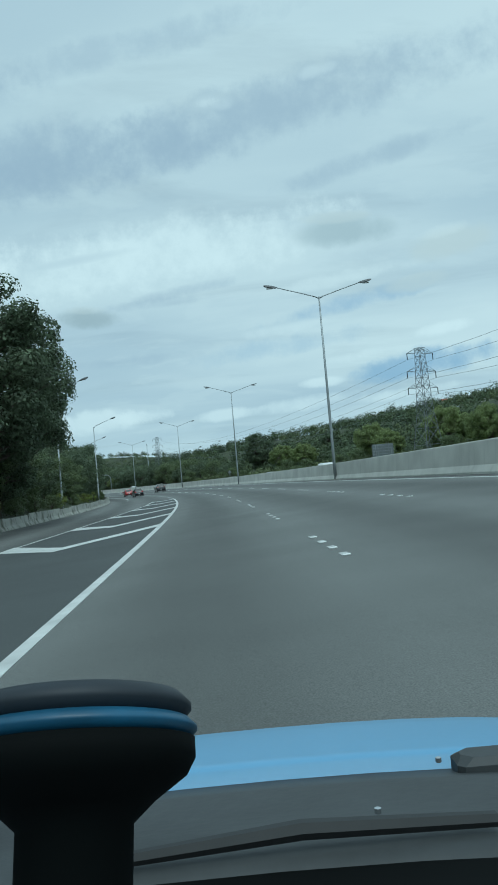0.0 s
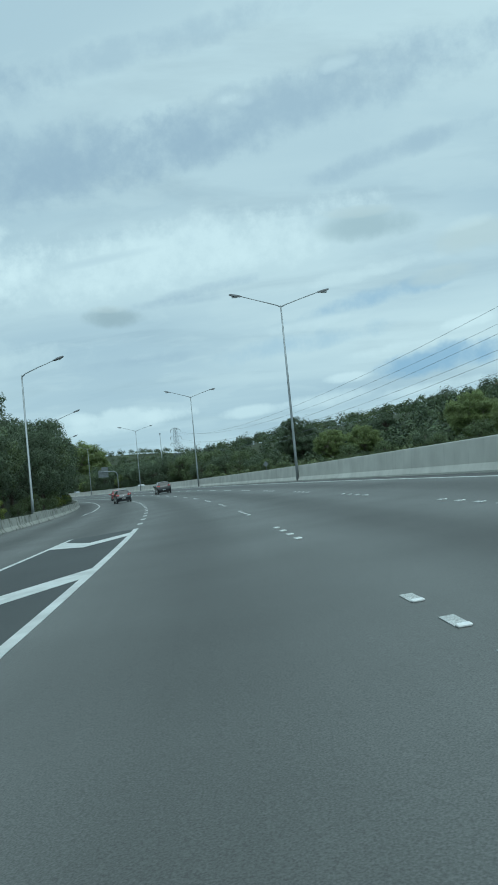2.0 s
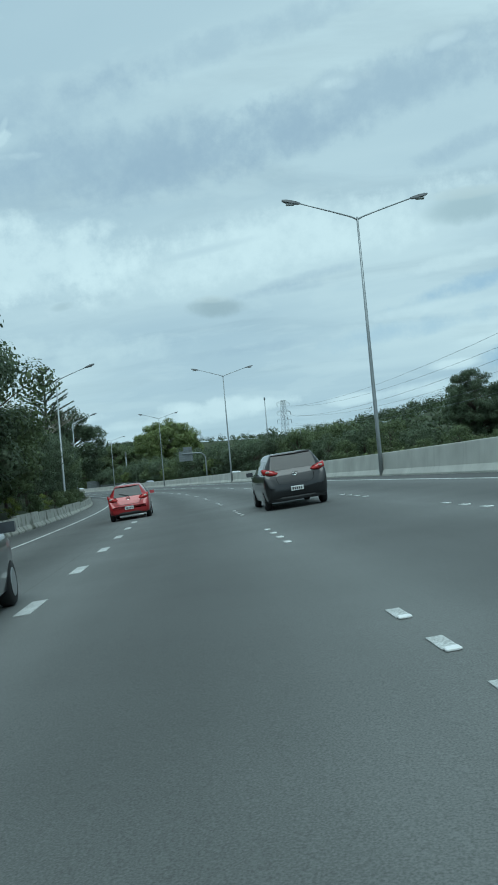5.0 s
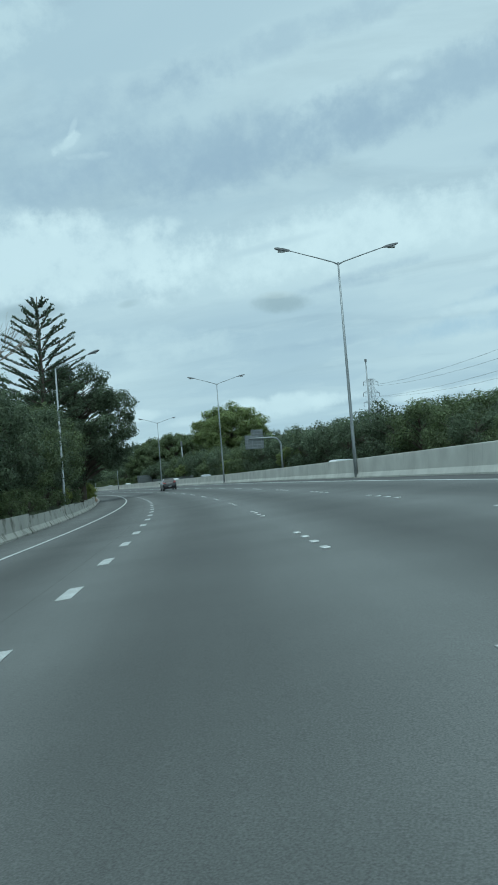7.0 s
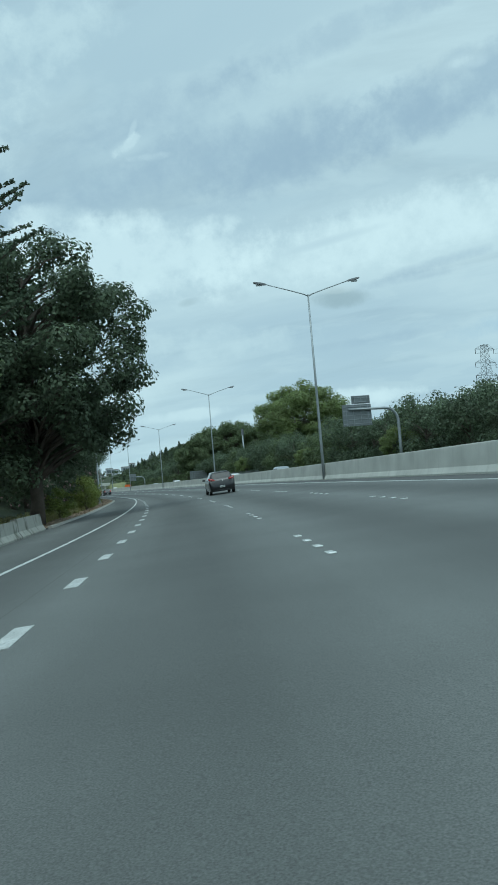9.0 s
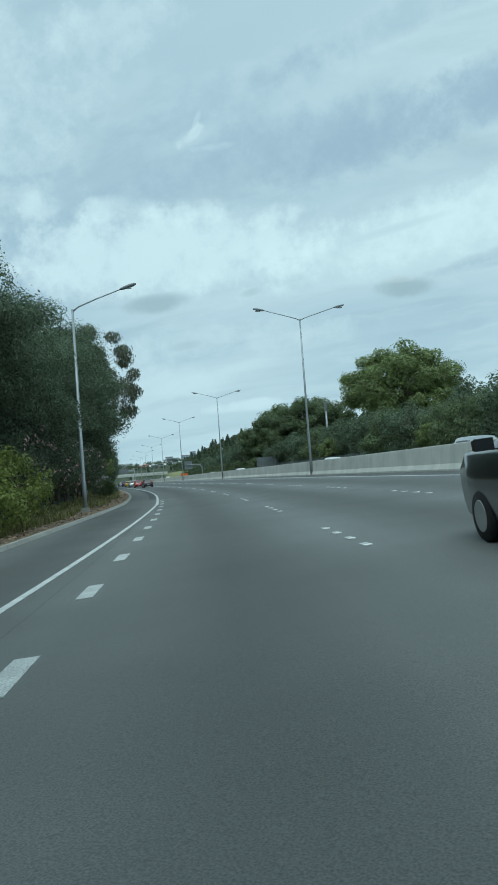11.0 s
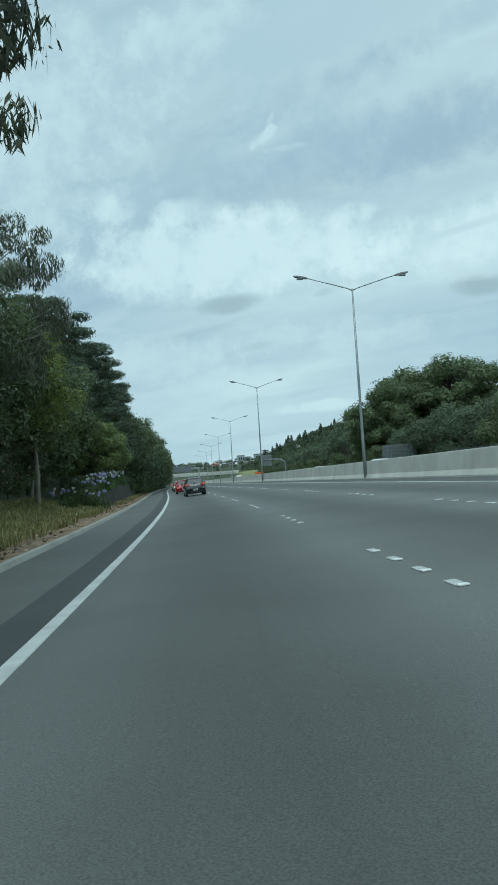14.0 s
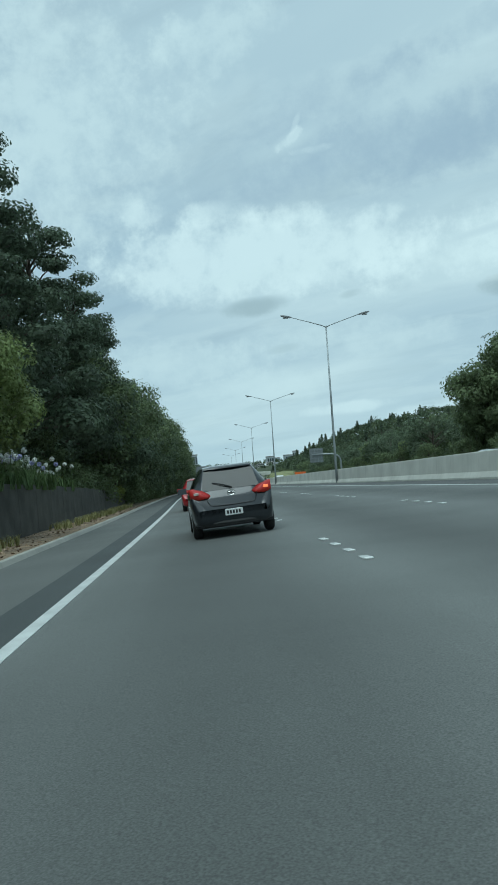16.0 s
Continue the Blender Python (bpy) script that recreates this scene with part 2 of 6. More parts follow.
def asphalt(name, color, tracks=0.0):
    m = Mat(name, color, rough=0.82, vary=0.10, scale=0.35, fine=140, bump=0.25, dist=0.003, spec=0.3)
    grit = m.noise(95, 3)
    col = m.mix(m.ramp(grit, 0.3, 0.7), m.scaled(m.col, 0.72), m.scaled(m.col, 1.28))
    if tracks:
        uv = m.n.new("ShaderNodeUVMap")
        long = m.noise(1.0, 4, uv.outputs[0], (0.9, 0.035, 1))
        wave = m.n.new("ShaderNodeTexWave")
        wave.wave_type, wave.bands_direction, wave.wave_profile = "BANDS", "X", "SIN"
        mp = m.n.new("ShaderNodeMapping")
        mp.inputs["Location"].default_value = (0.08, 0, 0)
        m.l.new(uv.outputs[0], mp.inputs[0])
        m.l.new(mp.outputs[0], wave.inputs["Vector"])
        wave.inputs["Scale"].default_value, wave.inputs["Distortion"].default_value = 0.3142 / 3.494, 0.35
        lane = m.mix(m.ramp(wave.outputs[1], 0.0, 1.0), (1 - tracks, 1 - tracks, 1 - tracks, 1), (1 + tracks, 1 + tracks, 1 + tracks, 1))
        mul = m.n.new("ShaderNodeMix")
        mul.data_type, mul.blend_type = "RGBA", "MULTIPLY"
        mul.inputs[0].default_value = 1.0
        m.l.new(col, mul.inputs[6])
        m.l.new(lane, mul.inputs[7])
        col = m.mix(m.ramp(long, 0.35, 0.7), mul.outputs[2], m.scaled(mul.outputs[2], 0.86))
    m.base(col)
    return m.m


def concrete(name, color, streak=0.35, moss=0.0):
    m = Mat(name, color, rough=0.9, vary=0.12, scale=0.6, fine=30, bump=0.25, dist=0.006, spec=0.3)
    runs = m.noise(2.2, 6, None, (1.6, 1.6, 0.12))
    col = m.mix(m.ramp(runs, 0.55, 0.8), m.col, m.scaled(m.col, 1 - streak))
    if moss:
        patch = m.noise(1.3, 6)
        col = m.mix(m.ramp(patch, 0.52, 0.72), col, (0.07, 0.075, 0.05, 1))
    m.base(col)
    return m.m


M_ROAD = asphalt("road asphalt", (0.150, 0.156, 0.150), 0.20)
M_SHOULDER = asphalt("shoulder asphalt", (0.150, 0.155, 0.148))
M_GORE = asphalt("dark chip seal", (0.085, 0.092, 0.092))
M_PAINT = Mat("road paint", (0.64, 0.66, 0.64), rough=0.7, vary=0.16, scale=2.5, fine=60, bump=0.35, dist=0.006).m
M_WORN = Mat("worn road paint", (0.62, 0.64, 0.62), rough=0.8, vary=0.16, scale=2.5, fine=60, bump=0.35, dist=0.006)
M_WORN = M_WORN.base(M_WORN.mix(M_WORN.ramp(M_WORN.noise(70, 5), 0.46, 0.66), M_WORN.col, (0.32, 0.33, 0.32, 1))).m
M_REFLECT = Mat("marker ceramic", (0.85, 0.86, 0.85), rough=0.3, vary=0.05, fine=30, bump=0.05).m
M_BARRIER = concrete("barrier concrete", (0.62, 0.62, 0.57), 0.14)
M_OLDWALL = concrete("old mossy concrete", (0.40, 0.40, 0.36), 0.45, 1.0)
M_KERB = concrete("kerb concrete", (0.42, 0.41, 0.37), 0.3)
M_STEEL = Mat("galvanised steel", (0.36, 0.39, 0.40), rough=0.5, metal=0.6, vary=0.12, scale=1.2, fine=50, bump=0.05).m
M_LAMP = Mat("lamp housing grey", (0.16, 0.17, 0.18), rough=0.45, vary=0.1, fine=30, bump=0.02).m
M_GLASSLAMP = Mat("lamp lens", (0.35, 0.37, 0.37), rough=0.2, vary=0.05, bump=0.0).m
M_PYLON = Mat("pylon steel", (0.20, 0.22, 0.23), rough=0.6, metal=0.3, vary=0.15, fine=20, bump=0.05).m
M_BARK = Mat("bark", (0.12, 0.10, 0.08), rough=0.95, vary=0.35, scale=2.0, fine=18, bump=0.8, dist=0.03).m
M_BARKPALE = Mat("pale bark", (0.30, 0.27, 0.22), rough=0.9, vary=0.3, scale=1.5, fine=14, bump=0.5, dist=0.02).m
M_SOIL = Mat("bark mulch and dry grass", (0.29, 0.215, 0.145), rough=1.0, vary=0.4, scale=0.9, fine=22, bump=0.9, dist=0.05).m
M_LAND = Mat("undergrowth", (0.055, 0.070, 0.032), rough=1.0, vary=0.45, scale=0.08, fine=2.0, bump=0.6, dist=0.3).m
M_SIGNBACK = Mat("aluminium sign back", (0.24, 0.26, 0.27), rough=0.45, metal=0.5, vary=0.1, fine=18, bump=0.03).m

# ---- alignment of the motorway: s along, u to the right, metres ----
KNOTS_T = [-2, 0, 2, 4, 6, 8, 10, 12, 14, 16, 17.5, 18.3, 19, 22, 23, 27]
KNOTS_RATE = [-0.184, -0.184, 2.363, 2.746, 1.801, 2.661, 2.14, 1.811, 1.653, 0.48, 0.5, 0.0, -0.45, -0.3, 0.0, 0.0]
DT = 0.05
TT = np.arange(-2, 27 + DT, DT)
VV = np.interp(TT, [0, 1, 2.5, 3.5, 5, 7, 9, 11.3, 13.3, 16, 30], [28.6, 28.6, 28.0, 26.8, 26.2, 25.8, 25.2, 24.9, 24.2, 23.6, 23.6])


def integral(v):
    total = np.concatenate([[0], np.cumsum((v[1:] + v[:-1]) / 2 * DT)])
    return total - np.interp(0, TT, total)


HEAD = integral(np.interp(TT, KNOTS_T, KNOTS_RATE)) + 4.459
S_AX = integral(VV)
X_AX, Y_AX = integral(-np.sin(np.radians(HEAD)) * VV), integral(np.cos(np.radians(HEAD)) * VV)


def bank(s):
    """Cross slope of the banked carriageway."""
    return np.interp(s, [0, 57, 112, 215, 316, 412, 530, 700], [0.083, 0.073, 0.068, 0.0675, 0.068, 0.067, 0.058, 0.045])


def plan(s, u):
    """Plan position, straight on before the start and past the end."""
    s, u = np.asarray(s, float), np.asarray(u, float)
    sc = np.clip(s, S_AX[0], S_AX[-1])
    a = np.radians(np.interp(sc, S_AX, HEAD))
    over = s - sc
    x = np.interp(sc, S_AX, X_AX) - np.sin(a) * over + u * np.cos(a)
    y = np.interp(sc, S_AX, Y_AX) + np.cos(a) * over + u * np.sin(a)
    return x, y


def deck(s, u):
    """Height of the paved surface, level past the median edge line."""
    return bank(s) * np.clip(u, -9.0, 8.7)


def at(s, u, z=0.0):
    """World place, z above the paved surface."""
    x, y = plan(s, u)
    return Vector((float(x), float(y), float(deck(s, u)) + z))


def heading(s):
    return float(np.interp(s, S_AX, HEAD))


def placed(s, u, z=0.0, turn=0.0, scale=1.0):
    """Pose of a thing whose +y points along the road."""
    return Matrix.Translation(at(s, u, z)) @ Matrix.Rotation(radians(heading(s) + turn), 4, "Z") @ Matrix.Diagonal((scale, scale, scale, 1))


def left_edge(s):
    """Where the paving ends on the left: at the old wall, then at the kerb."""
    return np.interp(s, [-60, 0, 47, 95, 140, 170, 218, 252, 279, 317, 342, 365, 396, 432, 700], [-14.5, -13.6, -12.3, -10.2, -8.3, -7.5, -6.75, -6.5, -6.4, -5.3, -4.12, -4.05, -4.1, -4.2, -4.2])


WALL_END = 278.0
LANE = 1.67          # right line of the first lane
LEFT_LINE = LANE - 3.494
EDGE_LINE = 8.49


def median(s):
    """Axis of the median barrier."""
    return np.interp(s, [-60, 0, 60, 120, 179, 300, 419, 481, 612], [10.1, 10.1, 10.35, 10.8, 11.45, 11.8, 12.3, 13.0, 13.2])



def ramp_line(s):
    """Left edge line of the on-ramp lane, which tapers away."""
    return np.interp(s, [-60, 0, 45, 95, 127, 145, 210, 257, 307, 333, 342], [-13.4, -12.2, -10.9, -7.9, -6.0, -5.5, -4.96, -3.75, -2.6, -2.02, -2.02])


def gore_line(s):
    """Right edge line of the on-ramp, up to the nose."""
    return np.interp(s, [-60, 0, 27, 45, 70, 86, 96], [-12.6, -8.8, -7.35, -6.3, -4.6, -3.9, -3.5])


# ---- mesh helpers ----
def mesh(name, verts, faces, mats, uvs=None, smooth=False, index=None):
    me = bpy.data.meshes.new(name)
    v = np.asarray(verts, dtype=np.float32).reshape(-1, 3)
    f = np.asarray(faces, dtype=np.int32) if len({len(q) for q in faces[:1]} | {len(faces[-1])}) == 1 and not isinstance(faces, list) else None
    if f is not None:
        n, k = f.shape
        me.vertices.add(len(v))
        me.vertices.foreach_set("co", v.ravel())
        me.loops.add(n * k)
        me.loops.foreach_set("vertex_index", f.ravel())
        me.polygons.add(n)
        me.polygons.foreach_set("loop_start", np.arange(0, n * k, k, dtype=np.int32))
        me.polygons.foreach_set("loop_total", np.full(n, k, dtype=np.int32))
        me.update(calc_edges=True)
    else:
        me.from_pydata(v.tolist(), [], [tuple(int(i) for i in q) for q in faces])
    for m in mats if isinstance(mats, (list, tuple)) else [mats]:
        me.materials.append(m)
    if index is not None:
        me.polygons.foreach_set("material_index", np.asarray(index, dtype=np.int32))
    if uvs is not None:
        layer = me.uv_layers.new(name="UVMap")
        idx = np.empty(len(me.loops), dtype=np.int32)
        me.loops.foreach_get("vertex_index", idx)
        layer.data.foreach_set("uv", np.asarray(uvs, dtype=np.float32)[idx].ravel())
    if smooth:
        me.polygons.foreach_set("use_smooth", np.ones(len(me.polygons), dtype=bool))
    me.validate()
    me.update()
    return me


class Shape:
    """Gathers simple solids into one mesh."""

    def __init__(self):
        self.v, self.f, self.i = [], [], []

    def add(self, verts, faces, mat=0):
        k = len(self.v)
        self.v += [tuple(p) for p in verts]
        self.f += [tuple(a + k for a in q) for q in faces]
        self.i += [mat] * len(faces)
        return self

    def box(self, x0, x1, y0, y1, z0, z1, mat=0, bevel=0.0):
        b = min(bevel, (x1 - x0) * 0.45, (y1 - y0) * 0.45, (z1 - z0) * 0.45)
        if b <= 0:
            p = [(x, y, z) for z in (z0, z1) for x, y in ((x0, y0), (x1, y0), (x1, y1), (x0, y1))]
            return self.add(p, [(3, 2, 1, 0), (4, 5, 6, 7), (0, 1, 5, 4), (1, 2, 6, 5), (2, 3, 7, 6), (3, 0, 4, 7)], mat)
        rings = []
        for z, d in ((z0, b), (z0 + b, 0), (z1 - b, 0), (z1, b)):
            c = b if d == 0 else b * 1.6
            X0, X1, Y0, Y1 = x0 + d, x1 - d, y0 + d, y1 - d
            c = min(c, (X1 - X0) * 0.45, (Y1 - Y0) * 0.45)
            rings.append([(X0 + c, Y0, z), (X1 - c, Y0, z), (X1, Y0 + c, z), (X1, Y1 - c, z), (X1 - c, Y1, z), (X0 + c, Y1, z), (X0, Y1 - c, z), (X0, Y0 + c, z)])
        return self.loft(rings, mat)

    def loft(self, rings, mat=0, caps=True, closed=True):
        n = len(rings[0])
        p = [q for r in rings for q in r]
        f = []
        for a in range(len(rings) - 1):
            for b in range(n if closed else n - 1):
                c = (b + 1) % n
                f.append((a * n + b, a * n + c, (a + 1) * n + c, (a + 1) * n + b))
        if caps:
            f.append(tuple(range(n - 1, -1, -1)))
            f.append(tuple((len(rings) - 1) * n + k for k in range(n)))
        return self.add(p, f, mat)

    def tube(self, points, radii, sides=8, mat=0):
        pts = [Vector(p) for p in points]
        rings = []
        for i, p in enumerate(pts):
            d = (pts[min(i + 1, len(pts) - 1)] - pts[max(i - 1, 0)]).normalized()
            a = d.cross(Vector((0, 0, 1)) if abs(d.z) < 0.9 else Vector((1, 0, 0))).normalized()
            b = d.cross(a)
            r = radii[i] if isinstance(radii, (list, tuple)) else radii
            rings.append([p + (a * math.cos(k * math.tau / sides) + b * math.sin(k * math.tau / sides)) * r for k in range(sides)])
        return self.loft(rings, mat)

    def disc(self, center, r, depth, axis="x", sides=24, mat=0, bevel=0.0):
        c = Vector(center)
        rings = []
        for t, q in ((-depth / 2, r - bevel), (-depth / 2 + bevel, r), (depth / 2 - bevel, r), (depth / 2, r - bevel)):
            ring = []
            for k in range(sides):
                a = k * math.tau / sides
                o = Vector((t, q * math.cos(a), q * math.sin(a))) if axis == "x" else Vector((q * math.cos(a), q * math.sin(a), t)) if axis == "z" else Vector((q * math.cos(a), t, -q * math.sin(a)))
                ring.append(c + o)
            rings.append(ring)
        return self.loft(rings, mat)

    def mesh(self, name, mats, smooth=False):
        return mesh(name, self.v, self.f, mats, smooth=smooth, index=self.i)


def thing(name, label, category, group="", kind="", at_pose=None):
    ob = tagged(new(name), label, category, group, kind)
    ob.empty_display_size = 0.2
    if at_pose is not None:
        ob.matrix_basis = at_pose
    return ob


def part(name, shape, mats, parent, label="", smooth=False):
    me = shape.mesh(name, mats, smooth) if isinstance(shape, Shape) else shape
    ob = new(name, me)
    ob.parent = parent
    if label:
        ob["label"] = label
    return ob


def smooth_by_angle(me, degrees=40):
    bm = bmesh.new()
    bm.from_mesh(me)
    bmesh.ops.recalc_face_normals(bm, faces=bm.faces)
    lim = radians(degrees)
    for f in bm.faces:
        f.smooth = True
    for e in bm.edges:
        if len(e.link_faces) == 2 and e.calc_face_angle(0) > lim:
            e.smooth = False
    bm.to_mesh(me)
    bm.free()
    return me


def strip(name, s_list, u_of, mat, z=0.0, on_deck=True, label="", category="", kind="structure"):
    """A sheet along the road. u_of: functions of s, from left to right."""
    s = np.asarray(s_list, float)
    V, UV = [], []
    for fn in u_of:
        u = np.array([float(fn(q)) if callable(fn) else float(fn) for q in s])
        x, y = plan(s, u)
        zz = deck(s, u) + z if on_deck else np.full(len(s), z)
        V.append(np.stack([x, y, zz], 1))
        UV.append(np.stack([u, s], 1))
    V, UV = np.array(V), np.array(UV)
    k, n = V.shape[:2]
    i = np.arange(k * n).reshape(k, n)
    F = np.stack([i[:-1, :-1], i[1:, :-1], i[1:, 1:], i[:-1, 1:]], -1).reshape(-1, 4)
    ob = new(name, mesh(name, V.reshape(-1, 3), F, mat, UV.reshape(-1, 2)))
    return tagged(ob, label, category, "", kind)


def ribbon(shape, s0, s1, u_of, width, z0, z1, step=2.0, mat=0):
    """A thin raised band along the road, as one solid."""
    s = np.linspace(s0, s1, max(2, int((s1 - s0) / step) + 1))
    rings = []
    for q in s:
        u = float(u_of(q)) if callable(u_of) else u_of
        rings.append([at(q, u - width / 2, z0), at(q, u + width / 2, z0), at(q, u + width / 2, z1), at(q, u - width / 2, z1)])
    shape.loft(rings, mat)
    return shape

# ---- ground and paving ----
rng = np.random.default_rng(5)


def fbm(x, y, scale, seed=0.0):
    out = np.zeros_like(x)
    amp, k = 1.0, 1.0 / scale
    for o in range(4):
        out += amp * (np.sin(x * k * 1.3 + 1.7 * o + seed) * np.cos(y * k * 1.1 + 2.3 * o + seed * 1.7) + np.sin((x + y) * k * 0.7 + seed * 3.1 + o))
        amp, k = amp * 0.5, k * 2.1
    return out / 3


def land(s, u):
    """Height of the ground away from the paving."""
    s, u = np.broadcast_arrays(np.asarray(s, float), np.asarray(u, float))
    le = left_edge(s)
    base = bank(s) * np.clip(u, -9.0, 8.7)
    out = le - 0.9 - u
    wall_zone = np.clip((WALL_END + 4 - s) / 8, 0, 1)
    rise = np.where(out > 0, 0.45 + np.clip(out, 0, 14) * 0.16, 0) * wall_zone
    verge = np.where(out > 1.8, np.clip(out - 1.8, 0, 12) * 0.30, 0) * (1 - wall_zone)
    left = base + rise + verge + np.where(out > 14, np.clip(out - 14, 0, 200) * 0.05, 0)
    r = u - 27
    hill = np.interp(u, [27, 45, 70, 100, 130, 180, 260, 420, 700, 1600, 2600], [0, 0.5, 2.0, 8, 14, 23, 32, 42, 48, 52, 46])
    fade = np.interp(s, [-200, 0, 200, 330, 450, 600, 900, 1300, 2600], [1.18, 1.18, 1.14, 1.08, 1.0, 0.72, 0.55, 0.45, 0.45])
    x, y = plan(s, u)
    roll = fbm(x, y, 90.0, 2.0) * np.clip((u - 150) / 200, 0, 1) * 4
    ridge = np.interp(s, [0, 900, 1200, 1500, 2700], [0, 0, 14, 27, 34]) * np.clip(1 - np.exp(-((u - 400) / 300) ** 2) * 0.4, 0, 1)
    roll = roll + np.interp(u, [66, 92, 136, 200, 400, 600], [0, 12, 26, 31, 21, 0]) * np.exp(-((s - 1080) / 130) ** 2)
    right = ridge + bank(s) * 8.7 - 0.08 + np.where(r > 0, hill * fade + roll, 0)
    sunk = np.where((out <= 0) & (u < 26), -0.25, 0)
    return np.where(u > 12.5, right, left + ridge) + sunk


U_GRID = np.concatenate([[-320, -200, -120, -80, -60, -48, -40, -34, -29, -25], np.arange(-22, -3, 0.6), [0, 6, 12.5, 18, 25.5, 27, 30, 36, 45, 60, 80, 105, 130, 160, 200, 240, 280, 330, 380, 440, 520, 620, 760, 950, 1200, 1600, 2100, 2700]])
S_GRID = np.concatenate([[-420, -300, -200, -120, -80], np.arange(-50, 560, 5.0), np.arange(560, 900, 20.0), [950, 1050, 1200, 1400, 1700, 2100, 2700]])
SG, UG = np.meshgrid(S_GRID, U_GRID, indexing="ij")
GX, GY = plan(SG, UG)
GZ = land(SG, UG)
gi = np.arange(SG.size).reshape(SG.shape)
gf = np.stack([gi[:-1, :-1], gi[:-1, 1:], gi[1:, 1:], gi[1:, :-1]], -1).reshape(-1, 4)
ground = new("ground", mesh("ground", np.stack([GX, GY, GZ], -1).reshape(-1, 3), gf, M_LAND, smooth=True))
tagged(ground, "dark green undergrowth covering the banks and hills", "ground", "", "structure")

S_ROAD = np.concatenate([np.arange(-60, 760, 4.0), np.arange(760, 1000, 40.0)])
road = strip("road", S_ROAD, [LEFT_LINE - 0.47, -0.1, LANE, 3.4, 5.16, 6.9, EDGE_LINE, lambda s: median(s) - 0.2], M_ROAD, label="grey asphalt motorway carriageway with worn wheel tracks", category="road")
road_far = strip("road", S_ROAD, [lambda s: median(s) + 0.2, 17, 20, 25.8], M_ROAD, label="opposite asphalt carriageway behind the median barrier", category="road")
side_lane = strip("road", np.arange(-60, 334, 4.0), [lambda s: left_edge(s) - 0.2, lambda s: (left_edge(s) + LEFT_LINE) / 2, LEFT_LINE - 0.475], M_ROAD, label="grey asphalt on-ramp lane merging into the motorway", category="road")
shoulder = strip("road_shoulder", np.concatenate([np.arange(332, 760, 4.0)]), [lambda s: left_edge(s) - 0.05, -3.0, LEFT_LINE - 0.475], M_SHOULDER, label="paler asphalt shoulder beside the kerb", category="shoulder")
gore = strip("road_gore", np.arange(-60, 86.5, 3.0), [lambda s: gore_line(s) + 0.05, lambda s: (gore_line(s) + LEFT_LINE) / 2, LEFT_LINE - 0.05], M_GORE, z=0.004, label="dark chip-sealed gore between ramp and motorway", category="road surface")

# darker strip from the edge line to the foot of the median barrier
strip("road_shoulder", np.arange(-60, 820, 4.0), [EDGE_LINE + 0.16, lambda s: (EDGE_LINE + median(s)) / 2, lambda s: median(s) - 0.365], asphalt("dark margin asphalt", (0.105, 0.108, 0.104)), z=0.003, label="darker asphalt margin along the median barrier", category="shoulder")

# ---- painted lines ----
def line(name, label, s0, s1, u_of, width, parent=road):
    sh = ribbon(Shape(), s0, s1, u_of, width, 0.002, 0.009)
    return part(name, sh, M_PAINT, parent, label)


def side_edge(s):
    """Edge line beside the shoulder."""
    return np.interp(s, [332, 345, 365, 400], [-2.02, -2.0, -1.92, -1.82])


line("edge_line", "white solid edge line by the median", -60, 900, EDGE_LINE, 0.13)
line("edge_line", "white solid edge line beside the shoulder", 332, 900, side_edge, 0.15)
strip("road_seam", np.arange(346, 700, 4.0), [lambda s: side_edge(s) - 0.60, lambda s: side_edge(s) - 0.02], M_GORE, z=0.003, label="darker sealed strip along the shoulder joint", category="road surface")
line("edge_line", "white edge line of the on-ramp", -60, 332, ramp_line, 0.12, side_lane)
line("gore_line", "white gore line, scuffed", -60, 84, LEFT_LINE, 0.16)
line("gore_line", "white gore line of the on-ramp", -60, 84, gore_line, 0.14, side_lane)
# chevrons: each a V between the two lines, its point towards the traffic
for s0 in (12.3, 23.4, 34.7, 45.9, 57.1, 68.4, 79.3):
    left, right = float(gore_line(s0 + 3)), LEFT_LINE
    mid, half = (left + right) / 2, (right - left) / 2
    rings = []
    for f in np.linspace(-1, -0.1 if s0 < 20 else 1, 9):
        s, u = s0 + 1.85 * half * abs(f), mid + half * f
        wide = 0.8 if f > -0.2 else 0.8 + 0.6 * (-0.2 - f)
        rings.append([at(s - wide, u, 0.006), at(s + wide, u, 0.006), at(s + wide, u, 0.012), at(s - wide, u, 0.012)])
    part("chevron", Shape().loft(rings), M_PAINT, gore)

mark_shape = Shape().box(-0.055, 0.055, -0.17, 0.17, 0.002, 0.008, 0).box(-0.05, 0.05, -0.235, -0.165, 0.002, 0.022, 1, 0.006)
mark_mesh = mark_shape.mesh("lane_mark", [M_WORN, M_REFLECT])
far_marks = Shape()


def on_road(s, u, z=0.0):
    m = placed(s, u, z)
    tilt = Matrix.Rotation(-math.atan(float(bank(s))), 4, "Y")
    return m @ tilt


for u in (LANE, LANE + 3.494):
    for k in range(-2, 80):
        for j in range(4):
            s = 10.035 * k + 0.25 + 1.06 * j
            if s < -12 or s > 700:
                continue
            s -= (u - LANE) * radians(heading(s) - heading(0))  # the outer line is the longer one
            if s < 320 if u < 3 else s < 345:
                ob = new("lane_mark", mark_mesh)
                ob.parent, ob.matrix_basis = road, on_road(s, u)
            else:
                m = on_road(s, u)
                far_marks.add([m @ Vector(p) for p in mark_shape.v], mark_shape.f)
                far_marks.i[-len(mark_shape.i):] = mark_shape.i
tagged(part("lane_marks", far_marks, [M_WORN, M_REFLECT], road), kind="stuff")
